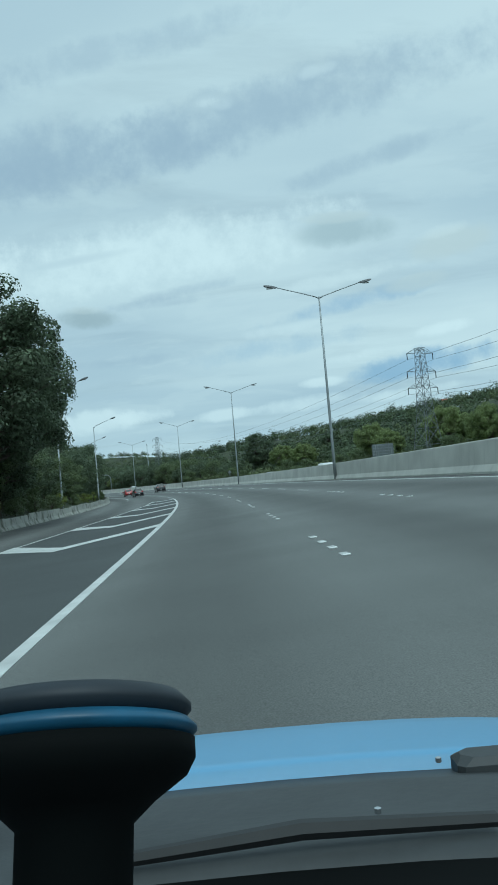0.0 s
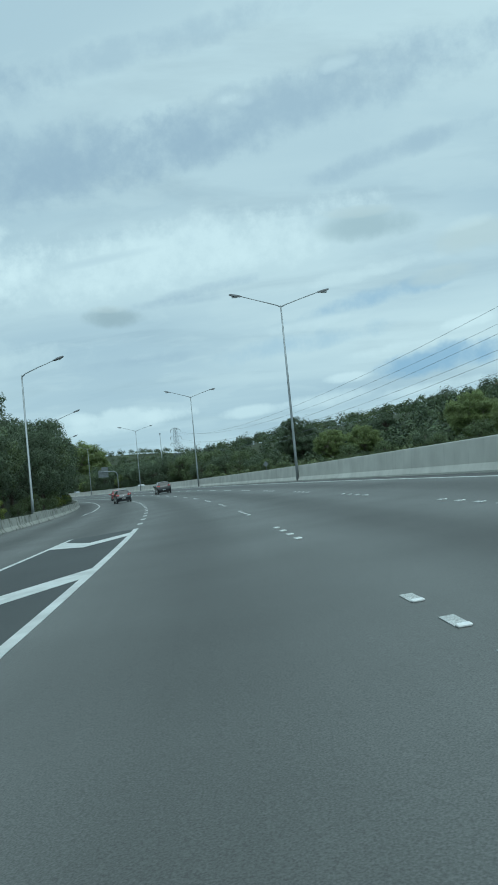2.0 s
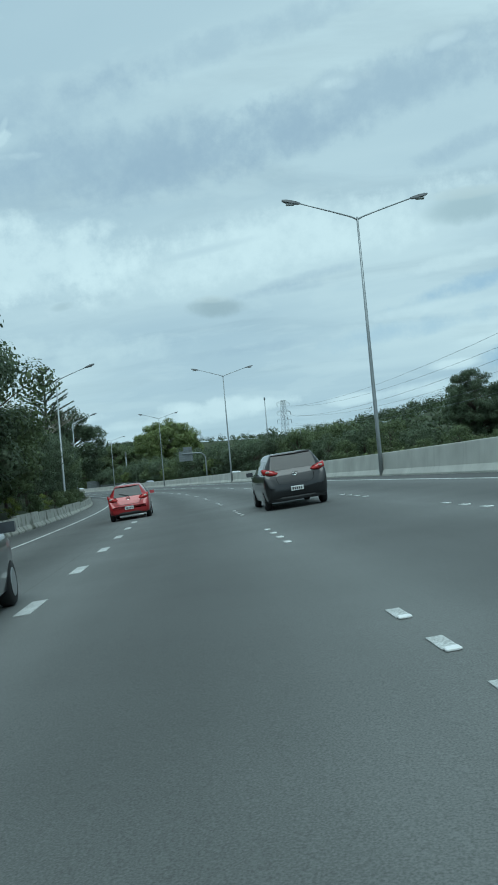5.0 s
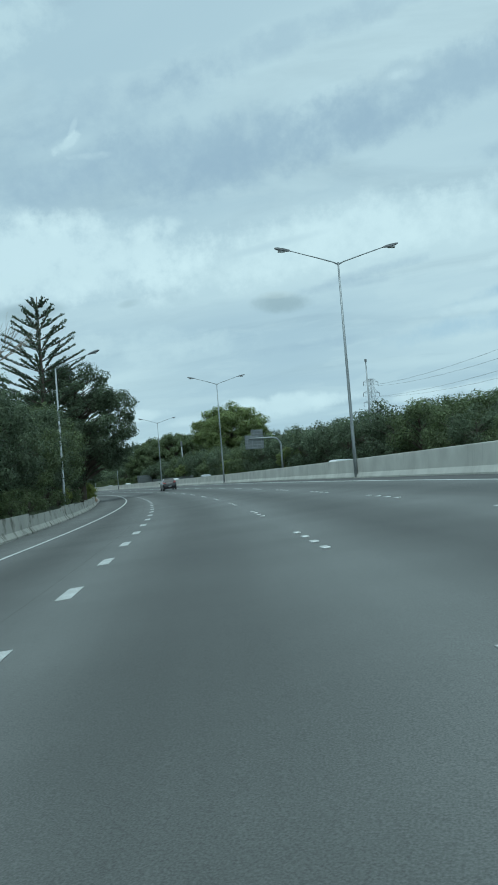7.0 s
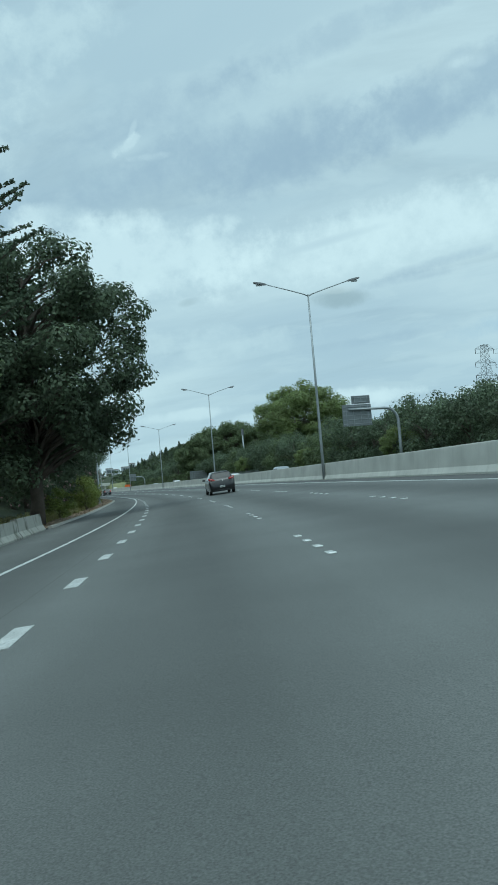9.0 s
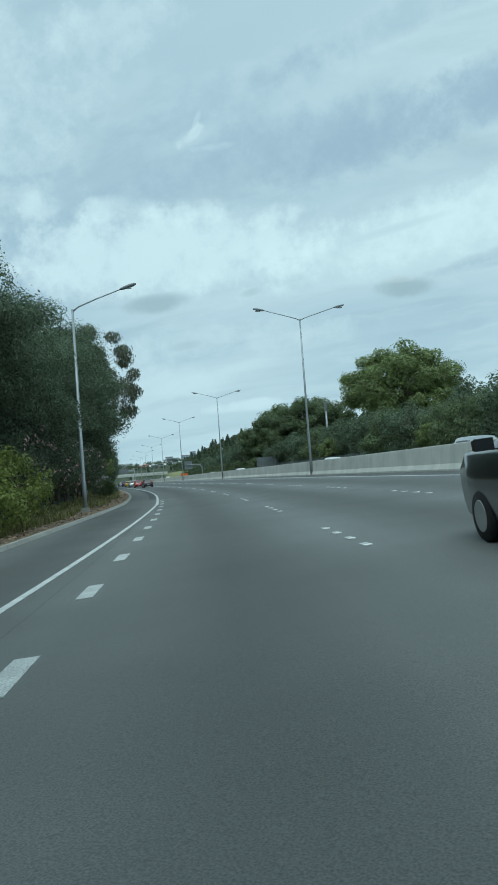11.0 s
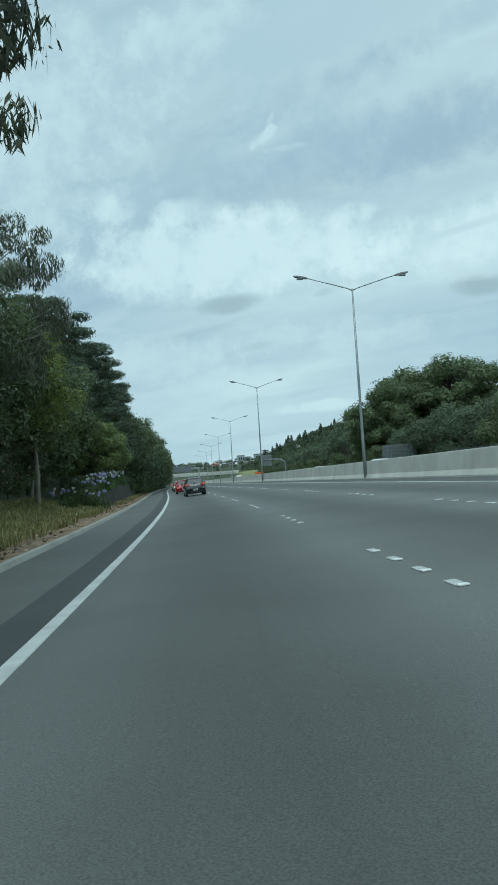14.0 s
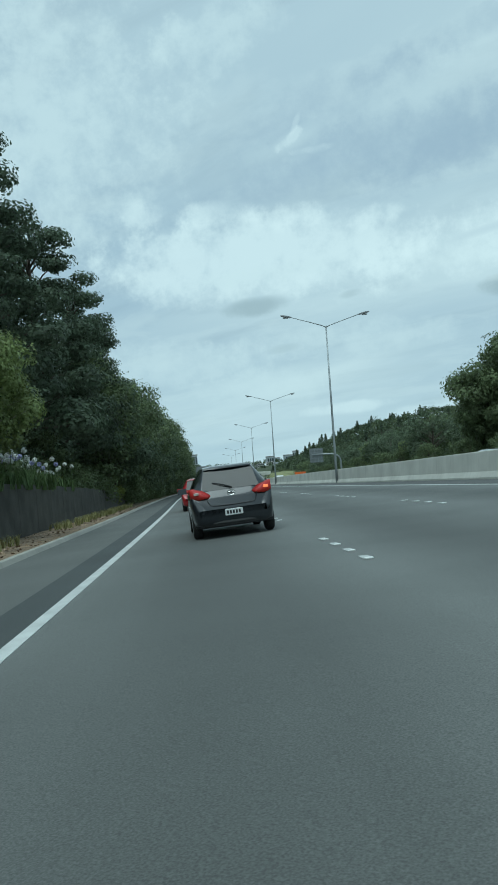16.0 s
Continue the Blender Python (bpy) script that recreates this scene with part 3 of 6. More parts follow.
dash_mesh = Shape().box(-0.10, 0.10, -0.55, 0.55, 0.002, 0.009).mesh("merge_mark", M_WORN)
for k in range(70):
    s = 87.45 + 4.023 * k
    if s < 343:
        ob = new("merge_mark", dash_mesh)
        ob.parent, ob.matrix_basis = side_lane, on_road(s, LEFT_LINE + float(np.interp(s, [305, 335], [0.0, 0.08])))

# ---- median barrier ----
PROFILE = [(-0.36, -0.1), (-0.36, 0.08), (-0.23, 0.34), (-0.16, 1.21), (-0.14, 1.24), (0.14, 1.24), (0.16, 1.21), (0.23, 0.34), (0.36, 0.08), (0.36, -0.1)]
POSTS = [0.5, 57.5, 118.5, 179.6, 238.8, 298.2, 358.5, 418.4, 482.8, 540.7, 601, 661, 721, 781]
barrier = thing("median_barrier", "pale concrete median barrier with a sloped foot", "barrier", kind="structure")
cuts = []
for a, b in zip([-50] + POSTS, POSTS + [820]):
    n = max(1, round((b - a) / 19))
    cuts += [a + (b - a) * k / n for k in range(n)]
cuts.append(820)
for a, b in zip(cuts[:-1], cuts[1:]):
    n = max(2, int((b - a) / 4) + 1)
    sh = Shape().loft([[at(s, median(s) + x, z) for x, z in PROFILE] for s in np.linspace(a + 0.005, b - 0.005, n)])
    part("barrier_segment", sh, M_BARRIER, barrier)
# old wall on the left, then the kerb
old_wall = thing("left_barrier", "old stained concrete barrier with moss beside the ramp", "barrier", kind="structure")
for k in range(60):
    a = -46.6 + k * 6.02
    if a + 5.9 > WALL_END + 0.6:
        break
    lean = 0.02 * math.sin(k * 2.7)
    drop = 0.06 * math.sin(k * 1.9)
    prof = [(-0.28, -0.1), (-0.24, 0.25), (-0.13 + lean, 0.78 + drop), (0.09 + lean, 0.80 + drop), (0.16, 0.28), (0.30, 0.07), (0.30, -0.1)]
    sh = Shape().loft([[at(s, float(left_edge(s)) - 0.35 + x, z) for x, z in prof] for s in np.linspace(a + 0.03, a + 5.97, 3)])
    part("barrier_segment", sh, M_OLDWALL, old_wall)
kerb = thing("kerb", "weathered concrete kerb beside the shoulder", "kerb", kind="structure")
for k in range(90):
    a = WALL_END + 2 + k * 4.0
    prof = [(-0.20, -0.15), (-0.20, 0.11), (-0.10, 0.13), (-0.02, 0.11), (0.03, -0.02), (0.03, -0.15)]
    sh = Shape().loft([[at(s, float(left_edge(s)) - 0.02 + x, z) for x, z in prof] for s in (a + 0.004, a + 2, a + 3.996)])
    part("kerb_stone", sh, M_KERB, kerb)


def verge_sheet():
    s = np.arange(WALL_END - 2, 620, 2.0)
    rows, uvs = [], []
    for d in (0.19, 0.7, 1.4, 2.0, 2.6, 3.4, 4.4):
        u = left_edge(s) - d
        x, y = plan(s, u)
        z = np.maximum(deck(s, u) + 0.07, land(s, u) + 0.05) + 0.035 * fbm(x, y, 1.1, 1.0) - (0.25 if d > 4 else 0)
        rows.append(np.stack([x, y, z], 1))
    V = np.array(rows)
    k, n = V.shape[:2]
    i = np.arange(k * n).reshape(k, n)
    F = np.stack([i[:-1, :-1], i[:-1, 1:], i[1:, 1:], i[1:, :-1]], -1).reshape(-1, 4)
    ob = new("verge", mesh("verge", V.reshape(-1, 3), F, M_SOIL, smooth=True))
    return tagged(ob, "strip of bark mulch and dry grass behind the kerb", "verge", "", "structure")


verge_sheet()

# ---- street lamps ----
def median_lamp(m):
    ob = thing("street_lamp", "tall galvanised street lamp with two arms against the median barrier", "street lamp", "median street lamps", at_pose=m)
    part("base_plate", Shape().box(-0.22, 0.22, -0.22, 0.22, -1.30, -1.20, 0, 0.008), M_KERB, ob)
    part("pole", Shape().tube([(0, 0, -1.22), (0, 0, 1.2), (0, 0, 6), (0, 0, 12.6)], [0.125, 0.12, 0.095, 0.06], 12), M_STEEL, ob, smooth=True)
    for sx in (-1, 1):
        pts = [(0, 0, 12.45), (sx * 0.35, 0, 12.62), (sx * 1.6, 0, 12.98), (sx * 3.5, 0, 13.5)]
        part("arm", Shape().tube(pts, [0.05, 0.045, 0.04, 0.033], 8), M_STEEL, ob, smooth=True)
        head = Shape()
        rings = []
        for x, w, z0, z1 in ((3.35, 0.05, -0.02, 0.05), (3.5, 0.10, -0.05, 0.07), (3.8, 0.15, -0.06, 0.09), (4.2, 0.15, -0.04, 0.09), (4.42, 0.09, 0.0, 0.07)):
            zc = 13.46 + (x - 3.35) * 0.16
            rings.append([(sx * x, -w, zc + z0), (sx * x, w, zc + z0), (sx * x, w * 0.8, zc + z1), (sx * x, -w * 0.8, zc + z1)])
        head.loft(rings)
        lum = part("luminaire", head, M_LAMP, ob)
        part("lens", Shape().box(min(sx * 3.7, sx * 4.2), max(sx * 3.7, sx * 4.2), -0.11, 0.11, 13.40, 13.475, 0, 0.01), M_GLASSLAMP, lum)
    return ob


first = median_lamp(placed(POSTS[0], median(POSTS[0]) - 0.34, 1.26) @ Matrix.Diagonal((0.93, 1, 1, 1)))
for s in POSTS[1:]:
    copy_thing(first, placed(s, median(s) - 0.34, 1.26) @ Matrix.Diagonal((1, 1, {57.5: 0.996, 118.5: 1.026, 179.6: 1.035, 238.8: 1.015, 298.2: 1.017, 418.4: 0.965, 482.8: 1.045}.get(s, 1.0), 1)))


def side_lamp(m, height=10.8, reach=2.6):
    ob = thing("street_lamp", "galvanised street lamp with a single arm at the roadside", "street lamp", "roadside street lamps", at_pose=m)
    part("base_plate", Shape().box(-0.2, 0.2, -0.2, 0.2, -0.3, 0.06, 0, 0.01), M_KERB, ob)
    part("pole", Shape().tube([(0, 0, -0.2), (0, 0, 1.4), (0, 0, 1.42), (0, 0, height)], [0.12, 0.115, 0.10, 0.06], 12), M_STEEL, ob, smooth=True)
    part("arm", Shape().tube([(0, 0, height - 0.15), (0.3, 0, height + 0.1), (reach * 0.5, 0, height + 0.5), (reach, 0, height + 0.95)], [0.05, 0.045, 0.038, 0.03], 8), M_STEEL, ob, smooth=True)
    rings = []
    for x, w, h in ((0, 0.05, 0.04), (0.2, 0.12, 0.09), (0.55, 0.15, 0.12), (0.8, 0.11, 0.09), (0.92, 0.04, 0.03)):
        zc = height + 0.95 + x * 0.3
        rings.append([(reach - 0.05 + x, w * math.cos(a), zc + h * math.sin(a)) for a in np.linspace(0, math.tau, 8, endpoint=False)])
    lum = part("luminaire", Shape().loft(rings), M_LAMP, ob, smooth=True)
    part("lens", Shape().box(reach + 0.2, reach + 0.6, -0.09, 0.09, height + 1.0 - 0.02, height + 1.06, 0, 0.01), M_GLASSLAMP, lum)
    return ob


SIDE = [(80, -12.9, 1.10), (123, -10.6, 1.08), (166, -10.0, 1.08), (209, -8.6, 1.06), (252, -8.3, 1.03), (336, -6.04, 1.05)]
first = side_lamp(placed(SIDE[0][0], SIDE[0][1], 0.3) @ Matrix.Diagonal((1, 1, SIDE[0][2], 1)))
for s, u, k in SIDE[1:]:
    copy_thing(first, placed(s, u, 0.25) @ Matrix.Diagonal((1.06 if s > 300 else 1, 1, k / SIDE[0][2], 1)))


# ---- trees ----
def leaf_blades(centers, normals, size, rnd, droop=0.0, slim=0.40):
    """Pointed leaf blades, four corners each."""
    n = len(centers)
    t = rnd.normal(size=(n, 3))
    t -= (t * normals).sum(1, keepdims=True) * normals
    t /= np.linalg.norm(t, axis=1, keepdims=True) + 1e-9
    t[:, 2] -= droop
    b = np.cross(normals, t)
    s = size * rnd.uniform(0.6, 1.35, (n, 1))
    tail = centers - t * s * 0.5
    belly = centers - t * s * 0.05
    V = np.stack([tail, belly - b * s * slim, centers + t * s * 0.75, belly + b * s * slim], 1).reshape(-1, 3)
    return V, np.arange(4 * n, dtype=np.int32).reshape(-1, 4)


def crown_points(clumps, per, rnd, flat=0.75):
    """Leaf places and facings in lumps; most leaves sit on the outside of a lump."""
    C, Nn = [], []
    for cx, cy, cz, r in clumps:
        k = int(per * (r ** 1.6)) + 8
        d = rnd.normal(size=(k, 3))
        d /= np.linalg.norm(d, axis=1, keepdims=True)
        rad = r * rnd.uniform(0.45, 1.0, (k, 1)) ** 0.5
        lump = 1 + 0.25 * np.sin(d[:, :1] * 5 + cx) * np.cos(d[:, 1:2] * 4 + cy)
        q = d * rad * lump
        q[:, 2] *= flat
        C.append(q + (cx, cy, cz))
        nn = d + rnd.normal(scale=0.28, size=(k, 3)) + (0, 0, 0.35)
        Nn.append(nn / np.linalg.norm(nn, axis=1, keepdims=True))
    return np.concatenate(C), np.concatenate(Nn)


def inner_points(clumps, rnd, flat=0.75, k=14):
    """Places of the larger sprays inside each lump."""
    C = []
    for cx, cy, cz, r in clumps:
        q = rnd.normal(size=(k, 3)) * r * 0.22
        q[:, 2] *= flat
        C.append(q + (cx, cy, cz))
    C = np.concatenate(C)
    N = rnd.normal(size=C.shape) + (0, 0, 0.4)
    return C, N / np.linalg.norm(N, axis=1, keepdims=True)


def limbs_to(shape, clumps, height, r0, rnd, fork=0.35, lean=(0, 0), every=1):
    """A tapered trunk and bent limbs that run into the lumps of the crown."""
    top = height * 0.8
    trunk = [(lean[0] * (max(z, 0) / height) ** 1.5 + 0.12 * math.sin(z * 0.7), lean[1] * (max(z, 0) / height) ** 1.5 + 0.1 * math.cos(z * 0.9), z) for z in np.linspace(-0.6, top, 8)]
    shape.tube(trunk, [r0 * (1.25 if i == 0 else 1 - 0.85 * i / 7) for i in range(8)], 9)
    for c in clumps[::every]:
        z0 = max(height * 0.12, min(c[2] - 0.5 * math.hypot(c[0], c[1]) - 0.3, top * 0.95))
        k = z0 / height
        a = Vector((lean[0] * k ** 1.5, lean[1] * k ** 1.5, z0))
        b = Vector(c[:3])
        mid = a.lerp(b, 0.5) + Vector((rnd.normal() * 0.25, rnd.normal() * 0.25, 0.35))
        r = r0 * fork * (1.0 - 0.6 * k)
        shape.tube([a, a.lerp(mid, 0.5) + Vector((0, 0, 0.1)), mid, b], [r, r * 0.8, r * 0.55, r * 0.18], 6)


def tree_thing(name, label, category, group, leaf, bark, clumps, per, size, height, r0, seed, flat=0.75, droop=0.0, lean=(0, 0), every=1, spot=None, inner=14, slim=0.40):
    rnd = np.random.default_rng(seed)
    ob = thing(name, label, category, group)
    sh = Shape()
    limbs_to(sh, clumps, height, r0, rnd, lean=lean, every=every)
    part("trunk", sh, bark, ob, smooth=True)
    C, N = crown_points(clumps, per, rnd, flat)
    V, F = leaf_blades(C, N, size, rnd, droop, slim)
    if inner:
        C2, N2 = inner_points(clumps, rnd, flat, inner)
        V2, F2 = leaf_blades(C2, N2, np.mean([c[3] for c in clumps]) * 0.28, rnd)
        V, F = np.concatenate([V, V2]), np.concatenate([F, F2 + len(V)])
    part("crown", mesh("crown", V, F, leaf), None, ob)
    if spot:
        mat, count, ssize, lab = spot
        pick = rnd.choice(len(C), count)
        outward = C[pick] - np.array([0, 0, height * 0.45])
        outward /= np.linalg.norm(outward, axis=1, keepdims=True)
        petals_c, petals_n = [], []
        for c, o in zip(C[pick] + outward * 0.25, outward):
            for _ in range(7):
                petals_c.append(c + rnd.normal(scale=ssize * 0.7, size=3))
                petals_n.append(o + rnd.normal(scale=0.5, size=3))
        petals_n = np.array(petals_n)
        petals_n /= np.linalg.norm(petals_n, axis=1, keepdims=True)
        V, F = leaf_blades(np.array(petals_c), petals_n, ssize, rnd)
        part("blossom", mesh("blossom", V, F, mat), None, ob, lab)
    return ob


def dome(rnd, n, rx, rz, zc, r, low=-0.5, hollow=0.35):
    out = []
    while len(out) < n:
        d = rnd.normal(size=3)
        d /= np.linalg.norm(d)
        if d[2] < low:
            continue
        q = rnd.uniform(hollow, 1.0) ** 0.6
        out.append((d[0] * rx * q, d[1] * rx * q, zc + d[2] * rz * q, r * rnd.uniform(0.7, 1.3)))
    return out


L_DARK = leaf_mat("dark evergreen leaves", (0.128, 0.165, 0.100))
L_MID = leaf_mat("green leaves", (0.140, 0.178, 0.086))
L_LIGHT = leaf_mat("light green leaves", (0.22, 0.27, 0.105), 0.35)
L_OLIVE = leaf_mat("olive gum leaves", (0.135, 0.15, 0.10))
L_CONIFER = leaf_mat("dark conifer foliage", (0.100, 0.132, 0.084))
L_YELLOW = leaf_mat("yellow-green leaves", (0.22, 0.26, 0.07), 0.35)
L_HILL = leaf_mat("hill woodland leaves", (0.090, 0.120, 0.062), 0.4, 0.1)
M_PINK = Mat("pink blossom", (0.70, 0.40, 0.42), rough=0.6, vary=0.3, bump=0).m
M_WHITE = Mat("white blossom", (0.75, 0.77, 0.74), rough=0.6, vary=0.15, bump=0).m
M_BLUEF = Mat("pale violet blossom", (0.36, 0.36, 0.62), rough=0.6, vary=0.2, bump=0).m

r_ = np.random.default_rng(11)
TREES = {}
HIDE = Matrix.Translation((0, -260, -80))


def keep(key, ob):
    TREES[key] = [ob, False]


def plant(key, s, u, scale=1.0, turn=0.0, dz=0.0, label="", wide=1.0):
    """Stands a tree on the ground at s, u: the first one itself, then copies."""
    x, y = plan(s, u)
    z = float(land(s, u))
    m = Matrix.Translation((float(x), float(y), z + dz)) @ Matrix.Rotation(radians(turn), 4, "Z") @ Matrix.Diagonal((scale * wide, scale * wide, scale, 1))
    ob, used = TREES[key]
    if used:
        own = ob.matrix_basis.to_scale()
        ob = copy_thing(ob, m @ Matrix.Diagonal((1 / own.x, 1 / own.y, 1 / own.z, 1)))
    else:
        ob.matrix_basis = m
        TREES[key][1] = True
    if label:
        ob["label"] = label
    return ob


# trees whose natural height is about as named, all rooted at the origin
keep("bank", tree_thing("tree", "dense dark evergreen tree on the roadside bank", "tree", "bank trees", L_DARK, M_BARK, dome(r_, 58, 3.7, 5.6, 6.3, 1.2, -0.98), 170, 0.18, 12, 0.24, 21))
keep("fine", tree_thing("tree", "tall dense evergreen tree with fine foliage on the bank", "tree", "bank trees", L_DARK, M_BARK, dome(r_, 84, 3.7, 5.6, 6.3, 1.05, -0.98), 560, 0.105, 12, 0.24, 36, inner=0, slim=0.34))
keep("bank2", tree_thing("tree", "broad green tree on the roadside bank", "tree", "bank trees", L_MID, M_BARK, dome(r_, 54, 4.2, 5.0, 5.8, 1.3, -0.98), 160, 0.19, 11, 0.26, 22))
keep("big", tree_thing("tree", "large dark leafy tree leaning over the road edge", "tree", "", L_DARK, M_BARK, dome(r_, 190, 5.9, 6.6, 8.4, 0.95, -0.97, 0.4), 420, 0.16, 15.5, 0.36, 23, inner=6))
keep("gum", tree_thing("tree", "airy gum tree with hanging olive leaves", "tree", "", L_OLIVE, M_BARKPALE, dome(r_, 74, 4.6, 5.2, 10.3, 0.75, -0.85, 0.45), 480, 0.17, 15, 0.24, 24, droop=1.1, inner=0, slim=0.12))
keep("shrub", tree_thing("shrub", "rounded green shrub at the roadside", "shrub", "roadside shrubs", L_MID, M_BARK, dome(r_, 24, 1.7, 1.4, 1.6, 0.7, -0.9), 260, 0.12, 3, 0.07, 25))
keep("shrub2", tree_thing("shrub", "yellow-green shrub on the roadside bank", "shrub", "roadside shrubs", L_YELLOW, M_BARK, dome(r_, 20, 1.3, 1.5, 1.7, 0.55, -0.9), 260, 0.11, 3, 0.06, 26))
keep("oleander", tree_thing("shrub", "tall dark shrub with pink and white blossom", "shrub", "flowering shrubs", L_DARK, M_BARK, dome(r_, 38, 2.2, 2.6, 3.0, 0.9, -0.95), 560, 0.11, 5.5, 0.09, 27, inner=0, slim=0.26, spot=(M_PINK, 90, 0.11, "pink-white blossom")))
keep("plane", tree_thing("tree", "large light green plane tree", "tree", "", L_LIGHT, M_BARKPALE, dome(r_, 210, 9.0, 8.0, 12.5, 1.6, -0.95), 170, 0.27, 21, 0.5, 28, inner=3))
keep("spread", tree_thing("tree", "large spreading dark green tree", "tree", "", L_MID, M_BARK, dome(r_, 190, 10.0, 6.9, 8.8, 1.7, -0.95, 0.4), 180, 0.27, 16, 0.55, 29, flat=0.7))
keep("row", tree_thing("tree", "rounded dense dark green coastal tree in a row", "tree", "trees beyond the motorway", L_DARK, M_BARK, dome(r_, 34, 4.4, 4.6, 5.6, 1.75, -0.9, 0.7), 78, 0.27, 10, 0.3, 30))
keep("row2", tree_thing("tree", "rounded green coastal tree in a row", "tree", "trees beyond the motorway", L_MID, M_BARK, dome(r_, 32, 4.2, 4.2, 5.0, 1.7, -0.9, 0.7), 78, 0.27, 9, 0.3, 31))


keep("overhang", tree_thing("tree", "tall rounded green tree reaching over the shoulder", "tree", "bank trees", L_MID, M_BARK, dome(r_, 60, 4.0, 5.4, 6.6, 1.25, -0.97), 130, 0.20, 12, 0.26, 33))
keep("yellow", tree_thing("tree", "slender tree with yellow-green foliage on the bank", "tree", "", L_YELLOW, M_BARKPALE, dome(r_, 46, 2.6, 3.6, 7.0, 0.8, -0.8), 460, 0.10, 10.5, 0.16, 34, inner=0))


def layered(n, h, r0, r1, rnd):
    """Flat shelves of foliage up a conifer."""
    out = []
    for i in range(n):
        z = h * (0.18 + 0.8 * i / n)
        r = r0 + (r1 - r0) * i / n
        k = max(3, int(6 * r / r0))
        for j in range(k):
            a = j * math.tau / k + i * 1.1 + rnd.uniform(-0.3, 0.3)
            q = r * rnd.uniform(0.55, 1.0)
            out.append((q * math.cos(a), q * math.sin(a), z + rnd.uniform(-0.3, 0.3), 1.3 * rnd.uniform(0.8, 1.3) * (0.6 + 0.4 * r / r0)))
    return out


def cone(rnd, n, h, r):
    """Lumps that narrow upwards, for a pine."""
    out = []
    for i in range(n):
        q = (i + 0.5) / n
        a, k = i * 2.4, r * (1 - q) ** 0.7 * rnd.uniform(0.4, 1.0)
        out.append((k * math.cos(a), k * math.sin(a), h * (0.2 + 0.8 * q), rnd.uniform(0.8, 1.2) * (1.3 - 0.7 * q)))
    return out


keep("pine", tree_thing("tree", "dark pine standing on the hill", "tree", "hill pines", L_CONIFER, M_BARK, cone(r_, 26, 11, 2.8), 60, 0.45, 12, 0.28, 35, inner=6))
keep("totara", tree_thing("tree", "tall dark conifer with layered foliage", "tree", "roadside conifers", L_CONIFER, M_BARK, layered(15, 16, 4.4, 1.4, r_), 420, 0.15, 16.5, 0.34, 32, flat=0.42))


def norfolk(m):
    ob = thing("tree", "tall araucaria pine with regular whorls of branches", "tree", at_pose=m)
    rnd = np.random.default_rng(40)
    part("trunk", Shape().tube([(0, 0, -0.5), (0, 0, 6), (0, 0, 12), (0, 0, 18.3)], [0.34, 0.26, 0.15, 0.03], 9), M_BARK, ob, smooth=True)
    C, N = [], []
    for i in range(16):
        wood = Shape()
        z = 3.0 + i * 0.95
        r = 4.9 * math.tanh(0.15 * (18.4 - z)) + 0.05
        for j in range(6):
            a = j * math.tau / 6 + i * 0.52 + rnd.uniform(-0.1, 0.1)
            rise = 0.26 + 0.010 * i
            tip = Vector((r * math.cos(a), r * math.sin(a), z + rise * r + 0.25))
            wood.tube([(0, 0, z), tip * 0.5 + Vector((0, 0, z * 0.5 - 0.02)), tip + Vector((0, 0, 0.2))], [0.045, 0.035, 0.012], 5)
            for q in np.linspace(0.25, 1.0, int(8 + r * 15)):
                p = Vector((0, 0, z)).lerp(tip, q)
                for _ in range(3):
                    C.append((p.x + rnd.normal(scale=0.08), p.y + rnd.normal(scale=0.08), p.z + 0.22 * q * q + rnd.uniform(-0.02, 0.10)))
                    N.append(rnd.normal(size=3))
        part("branch_whorl", wood, M_BARK, ob, smooth=True)
    N = np.array(N)
    N /= np.linalg.norm(N, axis=1, keepdims=True)
    V, F = leaf_blades(np.array(C), N, 0.15, rnd)
    part("crown", mesh("crown", V, F, L_CONIFER), None, ob)
    return ob


def bare_tree(m):
    ob = thing("tree", "bare leafless grey tree behind the roadside bank", "tree", at_pose=m)
    rnd = random.Random(8)
    sh = Shape()

    def grow(p, d, length, r, depth):
        q = p + d * length
        bend = p.lerp(q, 0.5) + Vector((rnd.uniform(-1, 1), rnd.uniform(-1, 1), rnd.uniform(-0.3, 1))) * length * 0.08
        sh.tube([p, bend, q], [r, r * 0.8, r * 0.6], 6 if depth > 2 else 4)
        if depth == 0:
            return
        for _ in range(3 if depth > 1 else 2):
            nd = (d + Vector((rnd.uniform(-1, 1), rnd.uniform(-1, 1), rnd.uniform(-0.35, 0.8))) * 0.75).normalized()
            grow(q if rnd.random() < 0.6 else bend, nd, length * rnd.uniform(0.6, 0.82), r * 0.6, depth - 1)

    grow(Vector((0, 0, -0.4)), Vector((0.05, 0, 1)), 3.6, 0.2, 6)
    part("trunk", sh, M_BARKPALE, ob)
    return ob

# ---- planting along the left ----
pr = random.Random(3)


def row_of(keys, s0, s1, step, u_of, scale, spread=0.6, jitter=0.1, wide=1.0):
    for s in np.arange(s0, s1, step):
        k = pr.choice(keys)
        sc = (scale(s) if callable(scale) else scale) * pr.uniform(1 - jitter, 1 + jitter)
        plant(k, s + pr.uniform(-0.8, 0.8), float(u_of(s)) - pr.uniform(0, spread), sc, pr.uniform(0, 360), wide=wide)


edge = lambda d: (lambda s: float(left_edge(s)) - d)
BANK = ["bank", "bank2", "bank"]
